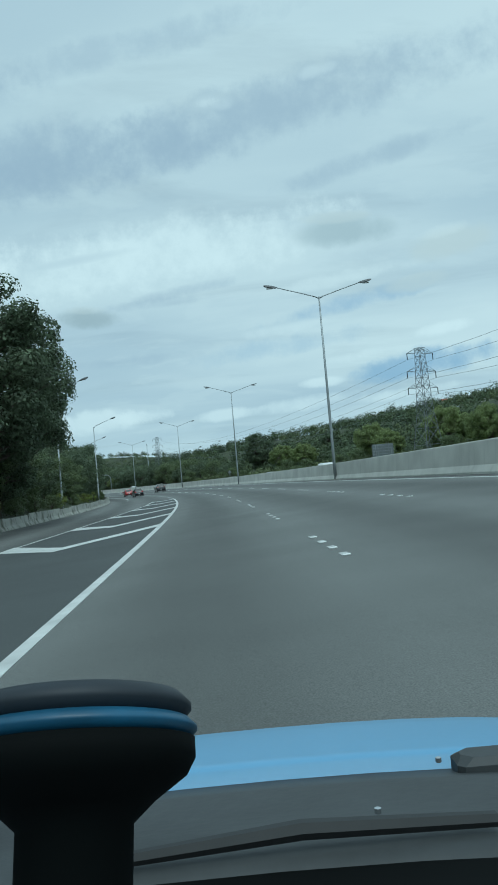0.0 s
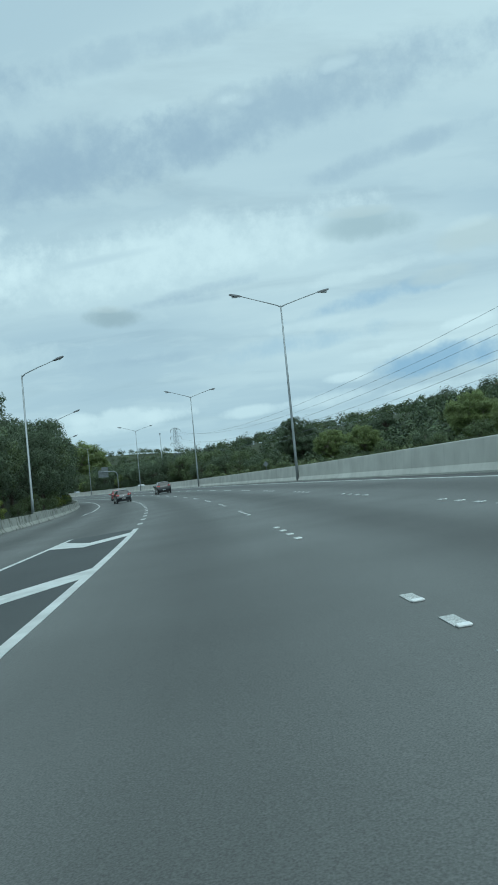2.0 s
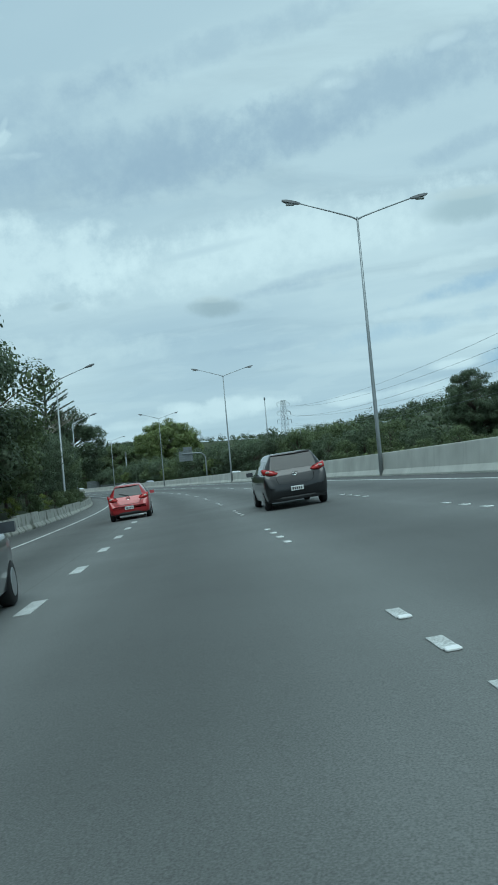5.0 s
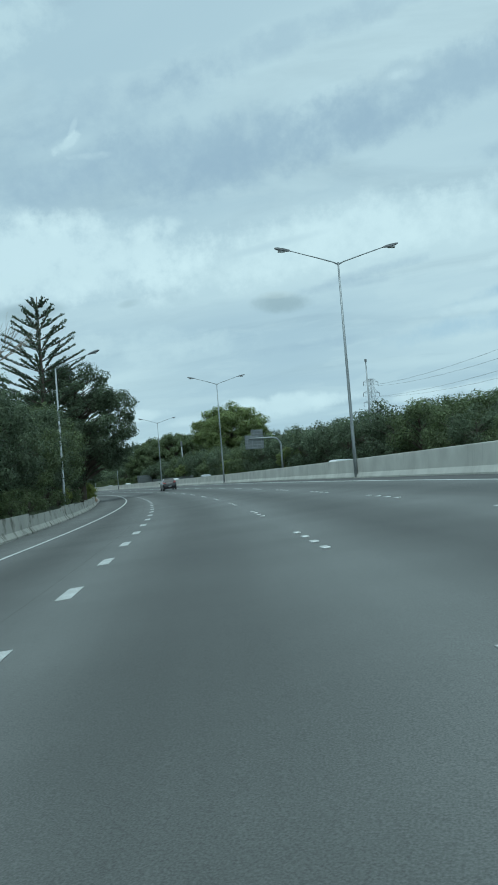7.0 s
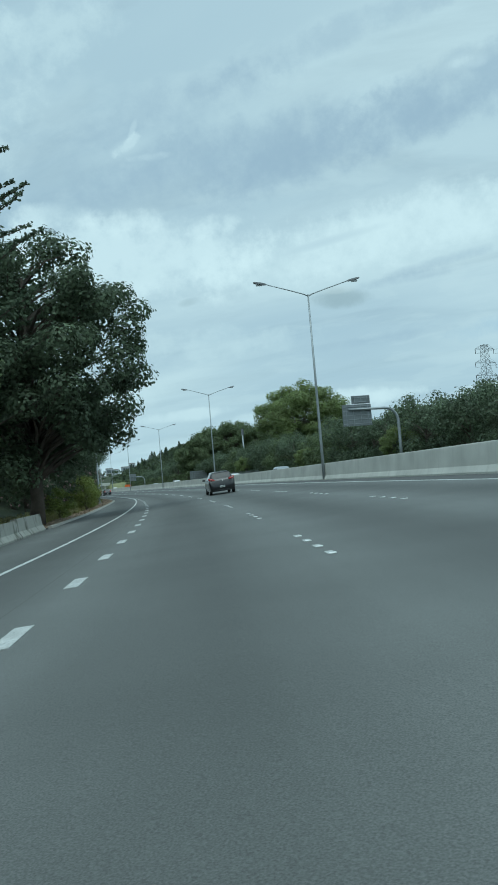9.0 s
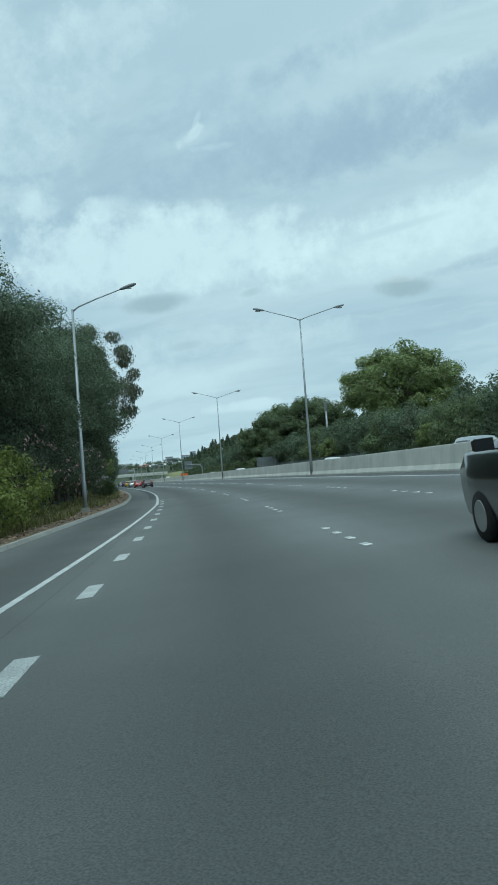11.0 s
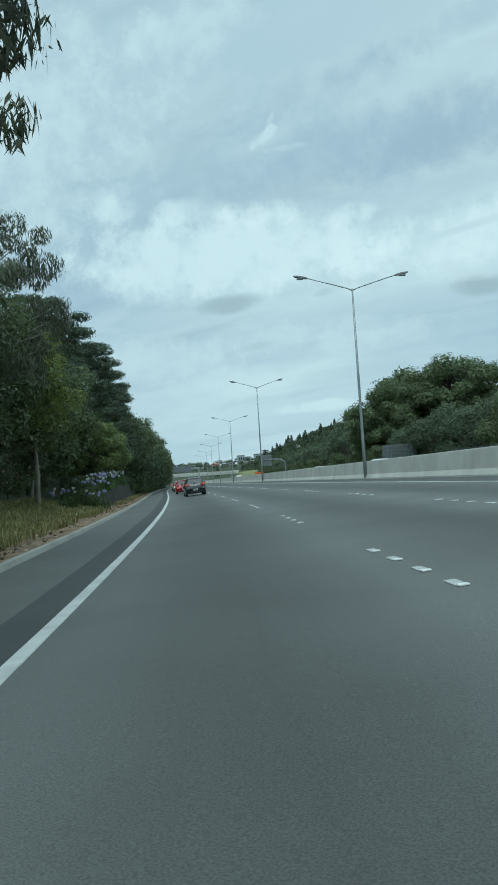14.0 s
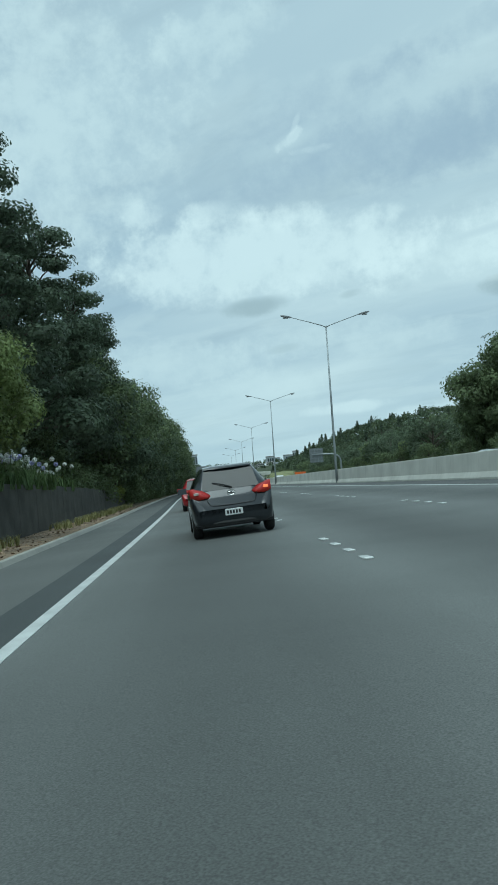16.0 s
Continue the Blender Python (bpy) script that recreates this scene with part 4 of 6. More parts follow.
# by the ramp: tall at first, then lower growth, then tall again
row_of(BANK, -14, 30.7, 6.0, edge(4.4), 1.12)
row_of(["bank", "bank2"], -10, 45, 7.5, edge(9.0), 1.2)
plant("big", 48.1, -14.2, 1.08, 20)
plant("big", 57.3, -14.6, 1.0, 140)
row_of(BANK, 33, 62, 4.6, edge(3.6), 0.62)
plant("bank", 38.9, -15.0, 1.3, 80)
row_of(BANK, 62.8, 138.7, 5.6, edge(3.6), lambda s: np.interp(s, [61.6, 97.1, 138.7], [0.52, 0.56, 0.66]))
row_of(BANK, 66.4, 138.7, 9.5, edge(9.5), 0.80)
plant("gum", 90, -17.0, 0.80, 50, label="open-crowned gum tree rising over the bank")
row_of(BANK, 138.7, 187, 5.6, edge(3.4), lambda s: np.interp(s, [138.7, 160.9, 187], [0.74, 0.98, 0.86]))
row_of(BANK, 187, 269.2, 5.2, edge(3.6), lambda s: np.interp(s, [187, 225.9, 269.2], [0.55, 0.62, 0.72]))
row_of(["bank", "bank2", "bank2"], 142.8, 269.2, 9.0, edge(9.5), lambda s: np.interp(s, [142.8, 181, 210.9, 269.2], [1.0, 0.95, 0.8, 0.85]))
row_of(["shrub", "shrub", "shrub2"], -6, 269.2, 6.5, edge(1.7), 0.45, 0.3, 0.25)
plant("big", 286.3, -8.0, 1.14, 15, wide=1.05)
plant("bank2", 271.2, -11.5, 0.95, 100)
plant("bank", 291.3, -11.8, 0.92, 10)
plant("shrub2", 290.3, -7.2, 0.65, 10, label="tall yellow-green grassy shrub by the kerb")
plant("shrub2", 294.4, -7.4, 0.6, 70)
x, y = plan(282.0, -11.6)
norfolk(Matrix.Translation((float(x), float(y), float(land(282.0, -11.6)) - 0.2)) @ Matrix.Scale(1.30, 4))
x, y = plan(236.9, -14.0)
bare_tree(Matrix.Translation((float(x), float(y), float(land(236.9, -14.0)))) @ Matrix.Scale(1.25, 4))
row_of(["oleander"], 299.4, 364.3, 4.0, edge(4.1), lambda s: np.interp(s, [299.4, 331.9, 364.3], [0.7, 0.95, 1.0]))
row_of(["fine"], 301.4, 372.3, 5.4, lambda s: np.interp(s, [301.4, 331.9, 372.3], [-11.5, -9.6, -9.2]), lambda s: np.interp(s, [301.4, 337, 348, 358, 372.3], [0.9, 1.02, 1.1, 1.28, 1.2]), 0.5)
row_of(["bank", "bank2"], 307.5, 384.4, 10.0, lambda s: -14.8, 0.98)
plant("gum", 379.4, -8.0, 1.24, 40)
plant("bank2", 376.5, -9.2, 0.55, 20)
plant("shrub", 378.6, -6.8, 0.7, 70)
plant("shrub", 382.0, -7.2, 0.75, 10)
plant("gum", 369.3, -8.4, 0.96, 200)
row_of(["bank2", "bank2", "bank"], 386.4, 436.6, 6.5, lambda s: -12.4, 1.12)
row_of(["shrub", "shrub", "shrub2", "oleander"], 384.4, 397.0, 5.0, lambda s: -9.4, 0.65, 1.0, 0.2)
row_of(["shrub", "oleander", "shrub"], 399.0, 424.5, 5.0, lambda s: -11.4, 0.65, 0.6, 0.2)
for s, u, sc in ((446.0, -14.4, 1.3), (457.0, -12.4, 1.34), (467.5, -10.9, 1.3), (478.0, -9.8, 1.24), (488.0, -9.6, 1.14), (471.0, -15.2, 1.3), (460.0, -17.0, 1.3), (428.5, -16.5, 0.9)):
    plant("totara", s, u, sc, s * 17)
row_of(["overhang", "overhang", "bank"], 474.7, 672.7, 5.6, lambda s: np.interp(s, [474.7, 500, 540, 672.7], [-8.4, -7.0, -5.7, -5.2]), lambda s: np.interp(s, [474.7, 512.7, 572.7, 672.7], [1.02, 1.08, 1.0, 0.8]), 0.4)
row_of(["shrub", "shrub2", "shrub"], 470, 600, 3.6, lambda s: np.interp(s, [470, 500, 600], [-7.6, -6.2, -5.8]), 1.0, 0.6, 0.25)
plant("yellow", 413.5, -9.6, 1.0, 30)
plant("gum", 406.0, -10.8, 1.0, 120)
plant("yellow", 421.5, -11.2, 0.8, 130)
plant("yellow", 441.0, -10.4, 0.72, 80)
plant("plane", 437.0, -8.5, 0.37, 60, label="young light green tree above the retaining wall")
plant("shrub", 421.4, -7.5, 0.55, 15)
plant("shrub", 424.0, -8.3, 0.7, 140)
row_of(["shrub", "shrub", "shrub2"], 430, 480, 2.8, lambda s: -8.6, 0.9, 0.8, 0.25)
for s in (311, 314.5, 318, 321.5):
    plant("shrub2", s, -6.9, 0.95, s * 31, label="tall bright yellow-green grassy shrub by the kerb")
row_of(["bank2", "bank", "overhang"], 440, 474, 5.5, lambda s: -10.8, 0.66, 0.8)
row_of(["bank2", "bank"], 478.7, 652.7, 9.0, lambda s: -14.0, 1.05)

# ---- beyond the motorway on the right ----
row_of(["row", "row", "row2"], 273.2, 482.7, 7.2, lambda s: 41.5, lambda s: np.interp(s, [273.2, 291.3, 311.6, 482.7], [0.6, 0.90, 0.95, 0.86]), 3.0)
row_of(["row", "row2"], 261.1, 482.7, 9.5, lambda s: 50, lambda s: np.interp(s, [261.1, 286.3, 482.7], [0.62, 1.0, 1.02]), 4.0)
row_of(["row2", "row", "shrub", "shrub2", "row"], 41, 273.2, 9.0, lambda s: 62, 0.48, 18, 0.3)
row_of(["shrub", "shrub2", "row2"], 61.6, 273.2, 8.0, lambda s: 44, 0.4, 8, 0.2)
plant("plane", 458.6, 62, 1.26, 30, wide=1.2)
plant("spread", 506.7, 52, 1.28, 70, wide=1.12)
plant("spread", 504.7, 42, 1.0, 200)
for s, u, k in ((108, 47, 0.40), (131, 52, 0.48), (152, 50, 0.36), (176, 58, 0.5), (214, 56, 0.42), (238, 60, 0.46), (350, 38, 0.3), (392, 37.5, 0.27), (438, 37, 0.3), (545, 38, 0.36), (588, 40, 0.4)):
    plant("plane", s, u, k, s * 13, label="young light green tree in front of the woodland")
plant("big", 275.2, 70, 1.05, 10, label="tall dark tree standing above the woodland")
plant("big", 261.1, 92, 0.6, 210, label="tall dark tree standing above the woodland")
row_of(["row", "row2"], 486.7, 732.7, 9.0, lambda s: 42 + max(0, s - 533) * 0.02, lambda s: np.interp(s, [486.7, 532.7, 732.7], [0.85, 0.92, 0.72]), 6)
row_of(["shrub", "row2"], 488.7, 652.7, 8.0, lambda s: 35, 0.45, 3)


def woodland(name, label, leaf, n, seed, u0, u1, radius, k, size, tall=1.0, s0=-60, s1=1100):
    """Crowns over the hills, one mesh for each kind of tree."""
    rnd = np.random.default_rng(seed)
    s = rnd.uniform(s0, s1, n)
    u = u0 + (rnd.uniform(0, 1, n) ** 1.5) * (u1 - u0)
    x, y = plan(s, u)
    clump = fbm(x, y, 22.0, seed * 0.7)
    keep_it = clump + rnd.normal(scale=0.25, size=n) > -0.35
    s, u, x, y = s[keep_it], u[keep_it], x[keep_it], y[keep_it]
    n = len(s)
    z = land(s, u)
    R = rnd.uniform(*radius, n) * np.interp(u, [60, 300, 620], [0.75, 1.0, 1.15])
    d = rnd.normal(size=(n, k, 3))
    d /= np.linalg.norm(d, axis=2, keepdims=True)
    d[:, :, 2] = np.abs(d[:, :, 2]) * 1.15 * tall - 0.3
    lump = 1 + 0.30 * np.sin(d[..., :1] * 5 + x[:, None, None]) * np.cos(d[..., 1:2] * 6 + y[:, None, None])
    P = d * R[:, None, None] * lump * rnd.uniform(0.8, 1.0, (n, k, 1))
    P[..., 2] += (R * 0.9)[:, None]
    C = P + np.stack([x, y, z], 1)[:, None]
    N = d + rnd.normal(scale=0.3, size=d.shape)
    N /= np.linalg.norm(N, axis=2, keepdims=True)
    V, F = leaf_blades(C.reshape(-1, 3), N.reshape(-1, 3), size, rnd, 0.0, 0.42)
    ob = new(name, mesh(name, V, F, leaf))
    return tagged(ob, label, "woodland", "", "stuff")


L_HILL2 = leaf_mat("lighter hill leaves", (0.135, 0.165, 0.075), 0.4, 0.15)
L_HILL3 = leaf_mat("deep green hill leaves", (0.060, 0.085, 0.050), 0.4, 0.1)
woodland("woodland", "dense dark green woodland covering the hills", L_HILL, 2700, 77, 66, 520, (2.6, 4.8), 180, 0.60)
woodland("woodland", "lighter green trees scattered through the hill woodland", L_HILL2, 800, 78, 90, 400, (2.0, 3.8), 170, 0.52)
woodland("woodland", "mixed green trees at the edge of the woodland", L_HILL2, 500, 83, 60, 105, (1.8, 3.4), 300, 0.42)
woodland("woodland", "dark green trees at the edge of the woodland", L_HILL, 900, 84, 62, 120, (2.0, 3.8), 300, 0.44)
woodland("woodland", "deep green taller trees standing out of the woodland", L_HILL3, 1100, 79, 70, 480, (2.2, 4.2), 170, 0.55, 1.7)
woodland("woodland", "tall dark trees beyond the bend of the motorway", L_HILL, 300, 85, 62, 170, (3.2, 5.6), 200, 0.62, 1.3, 560, 780)
woodland("woodland", "dark woodland on the distant hill", L_HILL, 600, 80, 66, 240, (2.6, 4.6), 90, 0.9, 1.0, 960, 1160)
woodland("woodland", "far woodland along the horizon", L_HILL, 420, 81, -120, 300, (2.6, 5.0), 70, 1.1, 1.0, 1150, 1600)
woodland("woodland", "low green thicket at the foot of the hill", L_HILL2, 420, 82, 40, 70, (1.0, 2.2), 160, 0.36, 1.0, 40, 280)

for k in range(34):
    s = pr.uniform(985, 1130)
    plant("pine", s, 80 + pr.uniform(0, 1) ** 1.3 * 130, pr.uniform(0.75, 1.1), pr.uniform(0, 360))
for k in range(8):
    plant("pine", pr.uniform(900, 1180), pr.uniform(-5, 70), pr.uniform(0.5, 0.8), pr.uniform(0, 360))

# ---- vehicles ----
M_TYRE = Mat("tyre rubber", (0.02, 0.02, 0.02), rough=0.85, vary=0.2, fine=60, bump=0.2).m
M_RIM = Mat("wheel alloy", (0.45, 0.46, 0.47), rough=0.35, metal=0.8, vary=0.1, bump=0).m
M_TRIM = Mat("black plastic trim", (0.02, 0.021, 0.022), rough=0.55, vary=0.15, bump=0.05).m
M_TAIL = Mat("red lamp plastic", (0.42, 0.02, 0.018), rough=0.18, vary=0.15, bump=0, coat=0.5).m
M_AMBER = Mat("clear lamp plastic", (0.55, 0.50, 0.46), rough=0.15, vary=0.1, bump=0).m
M_PLATE = Mat("number plate white", (0.72, 0.74, 0.74), rough=0.4, vary=0.04, bump=0).m
M_INK = Mat("plate ink", (0.03, 0.03, 0.035), rough=0.5, vary=0.05, bump=0).m
M_GLASS = Mat("dark car glass", (0.012, 0.016, 0.018), rough=0.08, vary=0.1, bump=0, spec=0.4).m
M_CHROME = Mat("chrome", (0.62, 0.63, 0.64), rough=0.15, metal=1.0, vary=0.05, bump=0).m
M_BRAKE = bpy.data.materials.new("lit brake lamp")
M_BRAKE.use_nodes = True
M_BRAKE.node_tree.nodes["Principled BSDF"].inputs["Base Color"].default_value = (0.38, 0.014, 0.016, 1)
M_BRAKE.node_tree.nodes["Principled BSDF"].inputs["Emission Color"].default_value = (1.0, 0.12, 0.05, 1)
M_BRAKE.node_tree.nodes["Principled BSDF"].inputs["Emission Strength"].default_value = 0.03

M_BRAKE_ON = M_BRAKE.copy()
M_BRAKE_ON.name = "lit orange indicator"
M_BRAKE_ON.node_tree.nodes["Principled BSDF"].inputs["Emission Color"].default_value = (1.0, 0.30, 0.10, 1)
M_BRAKE_ON.node_tree.nodes["Principled BSDF"].inputs["Emission Strength"].default_value = 0.9


def paint(name, color, metal=0.3):
    return Mat(name, color, rough=0.28, metal=metal, vary=0.06, scale=2, fine=90, bump=0.0, coat=0.8).m


def car(name, label, m, coat, length=3.9, width=1.695, height=1.475, style="hatch", lit=False, group="traffic", roof_mat=None, wiper=True):
    """A car standing with its tail at the origin, nose towards +y."""
    ob = thing(name, label, "car", group, at_pose=m)
    k, hz, hw = length / 3.9, height / 1.475, width / 2
    if style == "hatch":
        st = [(0.0, 0.36, 0.80, 0.56, 0.60), (0.03, 0.28, 0.88, 0.62, 0.68), (0.09, 0.25, 0.95, 0.80, 0.80), (0.15, 0.24, 0.975, 0.93, 0.76), (0.30, 0.22, 0.99, 1.17, 0.70), (0.44, 0.20, 1.0, 1.37, 0.64), (0.60, 0.19, 1.0, 1.45, 0.62), (1.1, 0.18, 1.0, 1.475, 0.64), (1.8, 0.18, 1.0, 1.47, 0.65), (2.4, 0.18, 1.0, 1.40, 0.64), (3.0, 0.18, 0.99, 1.02, 0.76), (3.4, 0.19, 0.97, 0.88, 0.74), (3.75, 0.22, 0.90, 0.72, 0.68), (3.9, 0.30, 0.78, 0.55, 0.58)]
    elif style == "sedan":
        st = [(0.0, 0.36, 0.80, 0.60, 0.60), (0.04, 0.28, 0.90, 0.88, 0.72), (0.12, 0.24, 0.96, 1.0, 0.76), (0.5, 0.20, 0.99, 1.04, 0.78), (0.95, 0.18, 1.0, 1.36, 0.66), (1.3, 0.18, 1.0, 1.46, 0.64), (1.9, 0.18, 1.0, 1.475, 0.65), (2.4, 0.18, 1.0, 1.40, 0.64), (2.95, 0.18, 0.99, 1.02, 0.76), (3.4, 0.19, 0.97, 0.90, 0.74), (3.75, 0.22, 0.90, 0.74, 0.68), (3.9, 0.30, 0.78, 0.55, 0.58)]
    else:
        st = [(0.0, 0.40, 0.82, 0.60, 0.62), (0.03, 0.32, 0.90, 0.70, 0.72), (0.08, 0.28, 0.97, 0.86, 0.82), (0.12, 0.26, 0.985, 0.96, 0.80), (0.22, 0.24, 0.99, 1.22, 0.74), (0.32, 0.22, 1.0, 1.40, 0.69), (0.46, 0.21, 1.0, 1.455, 0.67), (1.1, 0.2, 1.0, 1.475, 0.68), (1.8, 0.2, 1.0, 1.47, 0.68), (2.3, 0.2, 1.0, 1.42, 0.66), (2.8, 0.2, 0.99, 1.06, 0.78), (3.4, 0.2, 0.97, 0.96, 0.76), (3.75, 0.24, 0.90, 0.80, 0.70), (3.9, 0.32, 0.78, 0.60, 0.60)]
    st = [(y * k, zb, w * hw, zr * hz, wr * hw / 0.99) for y, zb, w, zr, wr in st]
    belt = 0.92 * hz

    def val(y, i):
        return float(np.interp(y, [q[0] for q in st], [q[i] for q in st]))

    rings = []
    fine = sorted(set([q[0] for q in st] + list(np.linspace(0.1 * k, 3.7 * k, 14))))
    for y in fine:
        zb, w, zr, wr = (val(y, i) for i in (1, 2, 3, 4))
        zt = min(belt, zr - 0.04)
        half = [(w * 0.80, zb), (w * 0.95, zb + 0.05), (w * 0.985, zb + 0.22), (w, min(zb + 0.42, zt - 0.06)), (w * 0.995, zt - 0.03), (w * 0.965, zt + 0.01), ((w * 0.96 + wr) / 2 + 0.01, (zt + zr) / 2), (wr, zr - 0.05), (wr * 0.93, zr - 0.015), (wr * 0.6, zr + 0.005)]
        rings.append([(x, y, z) for x, z in half] + [(-x, y, z) for x, z in reversed(half)])
    body = part("body", smooth_by_angle(Shape().loft(rings).mesh("body", coat), 38), None, ob)

    def skin(y, fx, out=0.012):
        """A point on the upper shell, fx from the middle (0) to the shoulder of the roof (1)."""
        return (fx * val(y, 4) * 0.93, y - out * 0.6, val(y, 3) + out * 0.4)

    # rear window with its wiper
    y0, y1 = (0.17, 0.43) if style == "hatch" else (0.14, 0.31) if style == "suv" else (0.55, 0.93)
    sh = Shape()
    g = [[skin(y, f, 0.014) for f in (-0.98, -0.9, -0.5, 0, 0.5, 0.9, 0.98)] for y in np.linspace(y0 * k, y1 * k, 6)]
    sh.loft(g, caps=False, closed=False)
    part("rear_window", sh, M_GLASS, ob, "dark tinted rear window", True)
    if wiper:
        a, b = Vector(skin(y0 * k + 0.01, 0.05, 0.035)), Vector(skin(y0 * k + 0.09, -0.62, 0.035))
        part("wiper", Shape().tube([a, a.lerp(b, 0.5) + Vector((0, -0.01, 0.012)), b], [0.014, 0.012, 0.009], 5), M_TRIM, ob)
    # side windows
    for sx in (-1, 1):
        sh, rows = Shape(), []
        for y in np.linspace((0.55 if style != "sedan" else 1.0) * k, 2.75 * k, 8):
            w, zr, wr = val(y, 2), val(y, 3), val(y, 4)
            zt = min(belt, zr - 0.04)
            lo, mi = (w * 0.962 + 0.006, zt + 0.03), ((w * 0.96 + wr) / 2 + 0.018, (zt + zr) / 2)
            hi = (wr + 0.010, zr - 0.085)
            rows.append([(sx * lo[0], y, lo[1]), (sx * mi[0], y, mi[1]), (sx * hi[0], y, max(hi[1], mi[1] + 0.01))])
        sh.loft(rows, caps=False, closed=False)
        part("side_window", sh, M_GLASS, ob, "", True)
        # tail lamp, wrapping round the corner
        zc = (0.90 if style == "hatch" else 0.98) * hz
        hgt = 0.20 if style != "suv" else 0.17
        lamp, rows = Shape(), []
        for f in np.linspace(0, 1, 9):
            y = (0.085 + 0.36 * f * f) * k
            xx = sx * (val(y, 2) * 0.985 + 0.012) if f > 0.5 else sx * (hw * (0.60 + 0.37 * f / 0.5))
            d = hgt / 2 * float(np.interp(f, [0, 0.25, 0.6, 1], [0.25, 0.85, 1.0, 0.35]))
            lift = float(np.interp(f, [0, 0.3, 1], [-0.05, 0.0, 0.10]))
            rows.append([(xx, y - 0.03, zc - d + lift), (xx, y - 0.035, zc + lift), (xx, y - 0.02 + 0.02 * f, zc + d + lift), (xx - sx * 0.10, y + 0.05, zc + d + lift), (xx - sx * 0.10, y + 0.05, zc - d + lift)])
        lamp.loft(rows)
        light = part("tail_light", lamp, M_BRAKE if lit else M_TAIL, ob, "red wraparound tail light", True)
        part("indicator_lens", Shape().box(min(sx * hw * 0.78, sx * hw * 0.90), max(sx * hw * 0.78, sx * hw * 0.90), 0.05 * k, 0.09 * k, zc + 0.0, zc + 0.055, 0, 0.01), M_BRAKE_ON if lit and sx > 0 else M_AMBER, light)
        part("mirror", Shape().loft([[(sx * (hw + x), 2.55 * k + dy, belt + z) for dy, z in ((-0.05, 0.02), (0.06, 0.03), (0.07, 0.13), (-0.04, 0.15))] for x in (0.0, 0.10, 0.20)]), coat, ob)
    # lower bumper, plate, handle strip, spoiler
    bum = Shape()
    rows = []
    for f in np.linspace(-1, 1, 9):
        yy = -0.03 + 0.16 * abs(f) ** 3
        x = f * hw * 0.93
        rows.append([(x, yy + 0.14, 0.22), (x, yy + 0.04, 0.24), (x, yy + 0.02, 0.30), (x, yy + 0.03, 0.34), (x, yy + 0.14, 0.34)])
    bum.loft(rows)
    part("bumper", bum, M_TRIM, ob, "black plastic lower bumper")
    pz = 0.50 * hz if style != "sedan" else 0.78
    plate = part("number_plate", Shape().box(-0.18, 0.18, -0.035, -0.012, pz - 0.065, pz + 0.065, 0, 0.008), M_PLATE, ob, "white number plate with dark bars")
    bars = Shape()
    for j in range(5):
        bars.box(-0.145 + j * 0.06, -0.105 + j * 0.06, -0.039, -0.034, pz - 0.035, pz + 0.035)
    part("bars", bars, M_INK, plate)
    if style != "sedan":
        sp, rows = Shape(), []
        for f in np.linspace(-1, 1, 7):
            yb = y1 * k + 0.05
            p = Vector(skin(yb, f * 0.98, 0.0))
            rows.append([p + Vector((0, 0.12, 0.0)), p + Vector((0, -0.09 + 0.03 * f * f, 0.005)), p + Vector((0, -0.08 + 0.03 * f * f, 0.03)), p + Vector((0, 0.12, 0.035))])
        sp.loft(rows)
        part("spoiler", sp, coat, ob)
    zm = (0.885 if style != "sedan" else 0.95) * hz
    yb = -0.0 + float(np.interp(zm, [q[3] for q in st[:5]], [q[0] for q in st[:5]]))
    ring = [(0.075 * math.cos(a), yb - 0.02, zm + 0.052 * math.sin(a)) for a in np.linspace(0, math.tau, 17)]
    badge = Shape().tube(ring, 0.009, 5)
    badge.tube([(-0.066, yb - 0.02, zm + 0.01), (-0.02, yb - 0.02, zm + 0.012), (0, yb - 0.02, zm - 0.012), (0.02, yb - 0.02, zm + 0.012), (0.066, yb - 0.02, zm + 0.01)], 0.008, 5)
    part("badge", badge, M_CHROME, ob, "oval chrome badge")
    for sx in (-1, 1):
        part("name_bar", Shape().box(sx * 0.42 - 0.075, sx * 0.42 + 0.075, yb + 0.004, yb + 0.02, zm - 0.02, zm + 0.005, 0, 0.004), M_CHROME, ob)
    face = lambda z: float(np.interp(z, [0.5, 0.6, 0.88, 0.95], [-0.012, 0.012, 0.075, 0.10]))
    low = [(x * hw, face(z) - 0.004, z * hz) for x, z in ((-0.60, 0.86), (-0.585, 0.76), (-0.54, 0.68), (-0.46, 0.655), (0, 0.645), (0.46, 0.655), (0.54, 0.68), (0.585, 0.76), (0.60, 0.86))]
    part("hatch_seam", Shape().tube(low, 0.007, 4), M_TRIM, ob)
    # wheels
    for sx in (-1, 1):
        for y in (0.62 * k, 3.12 * k):
            tyre = part("wheel", Shape().disc((sx * (hw - 0.10), y, 0.30), 0.30, 0.19, "x", 24, 0, 0.035), M_TYRE, ob, "", True)
            rim = Shape().disc((sx * (hw - 0.025), y, 0.30), 0.19, 0.05, "x", 20, 0, 0.012)
            part("rim", rim, M_RIM, tyre)
    return ob


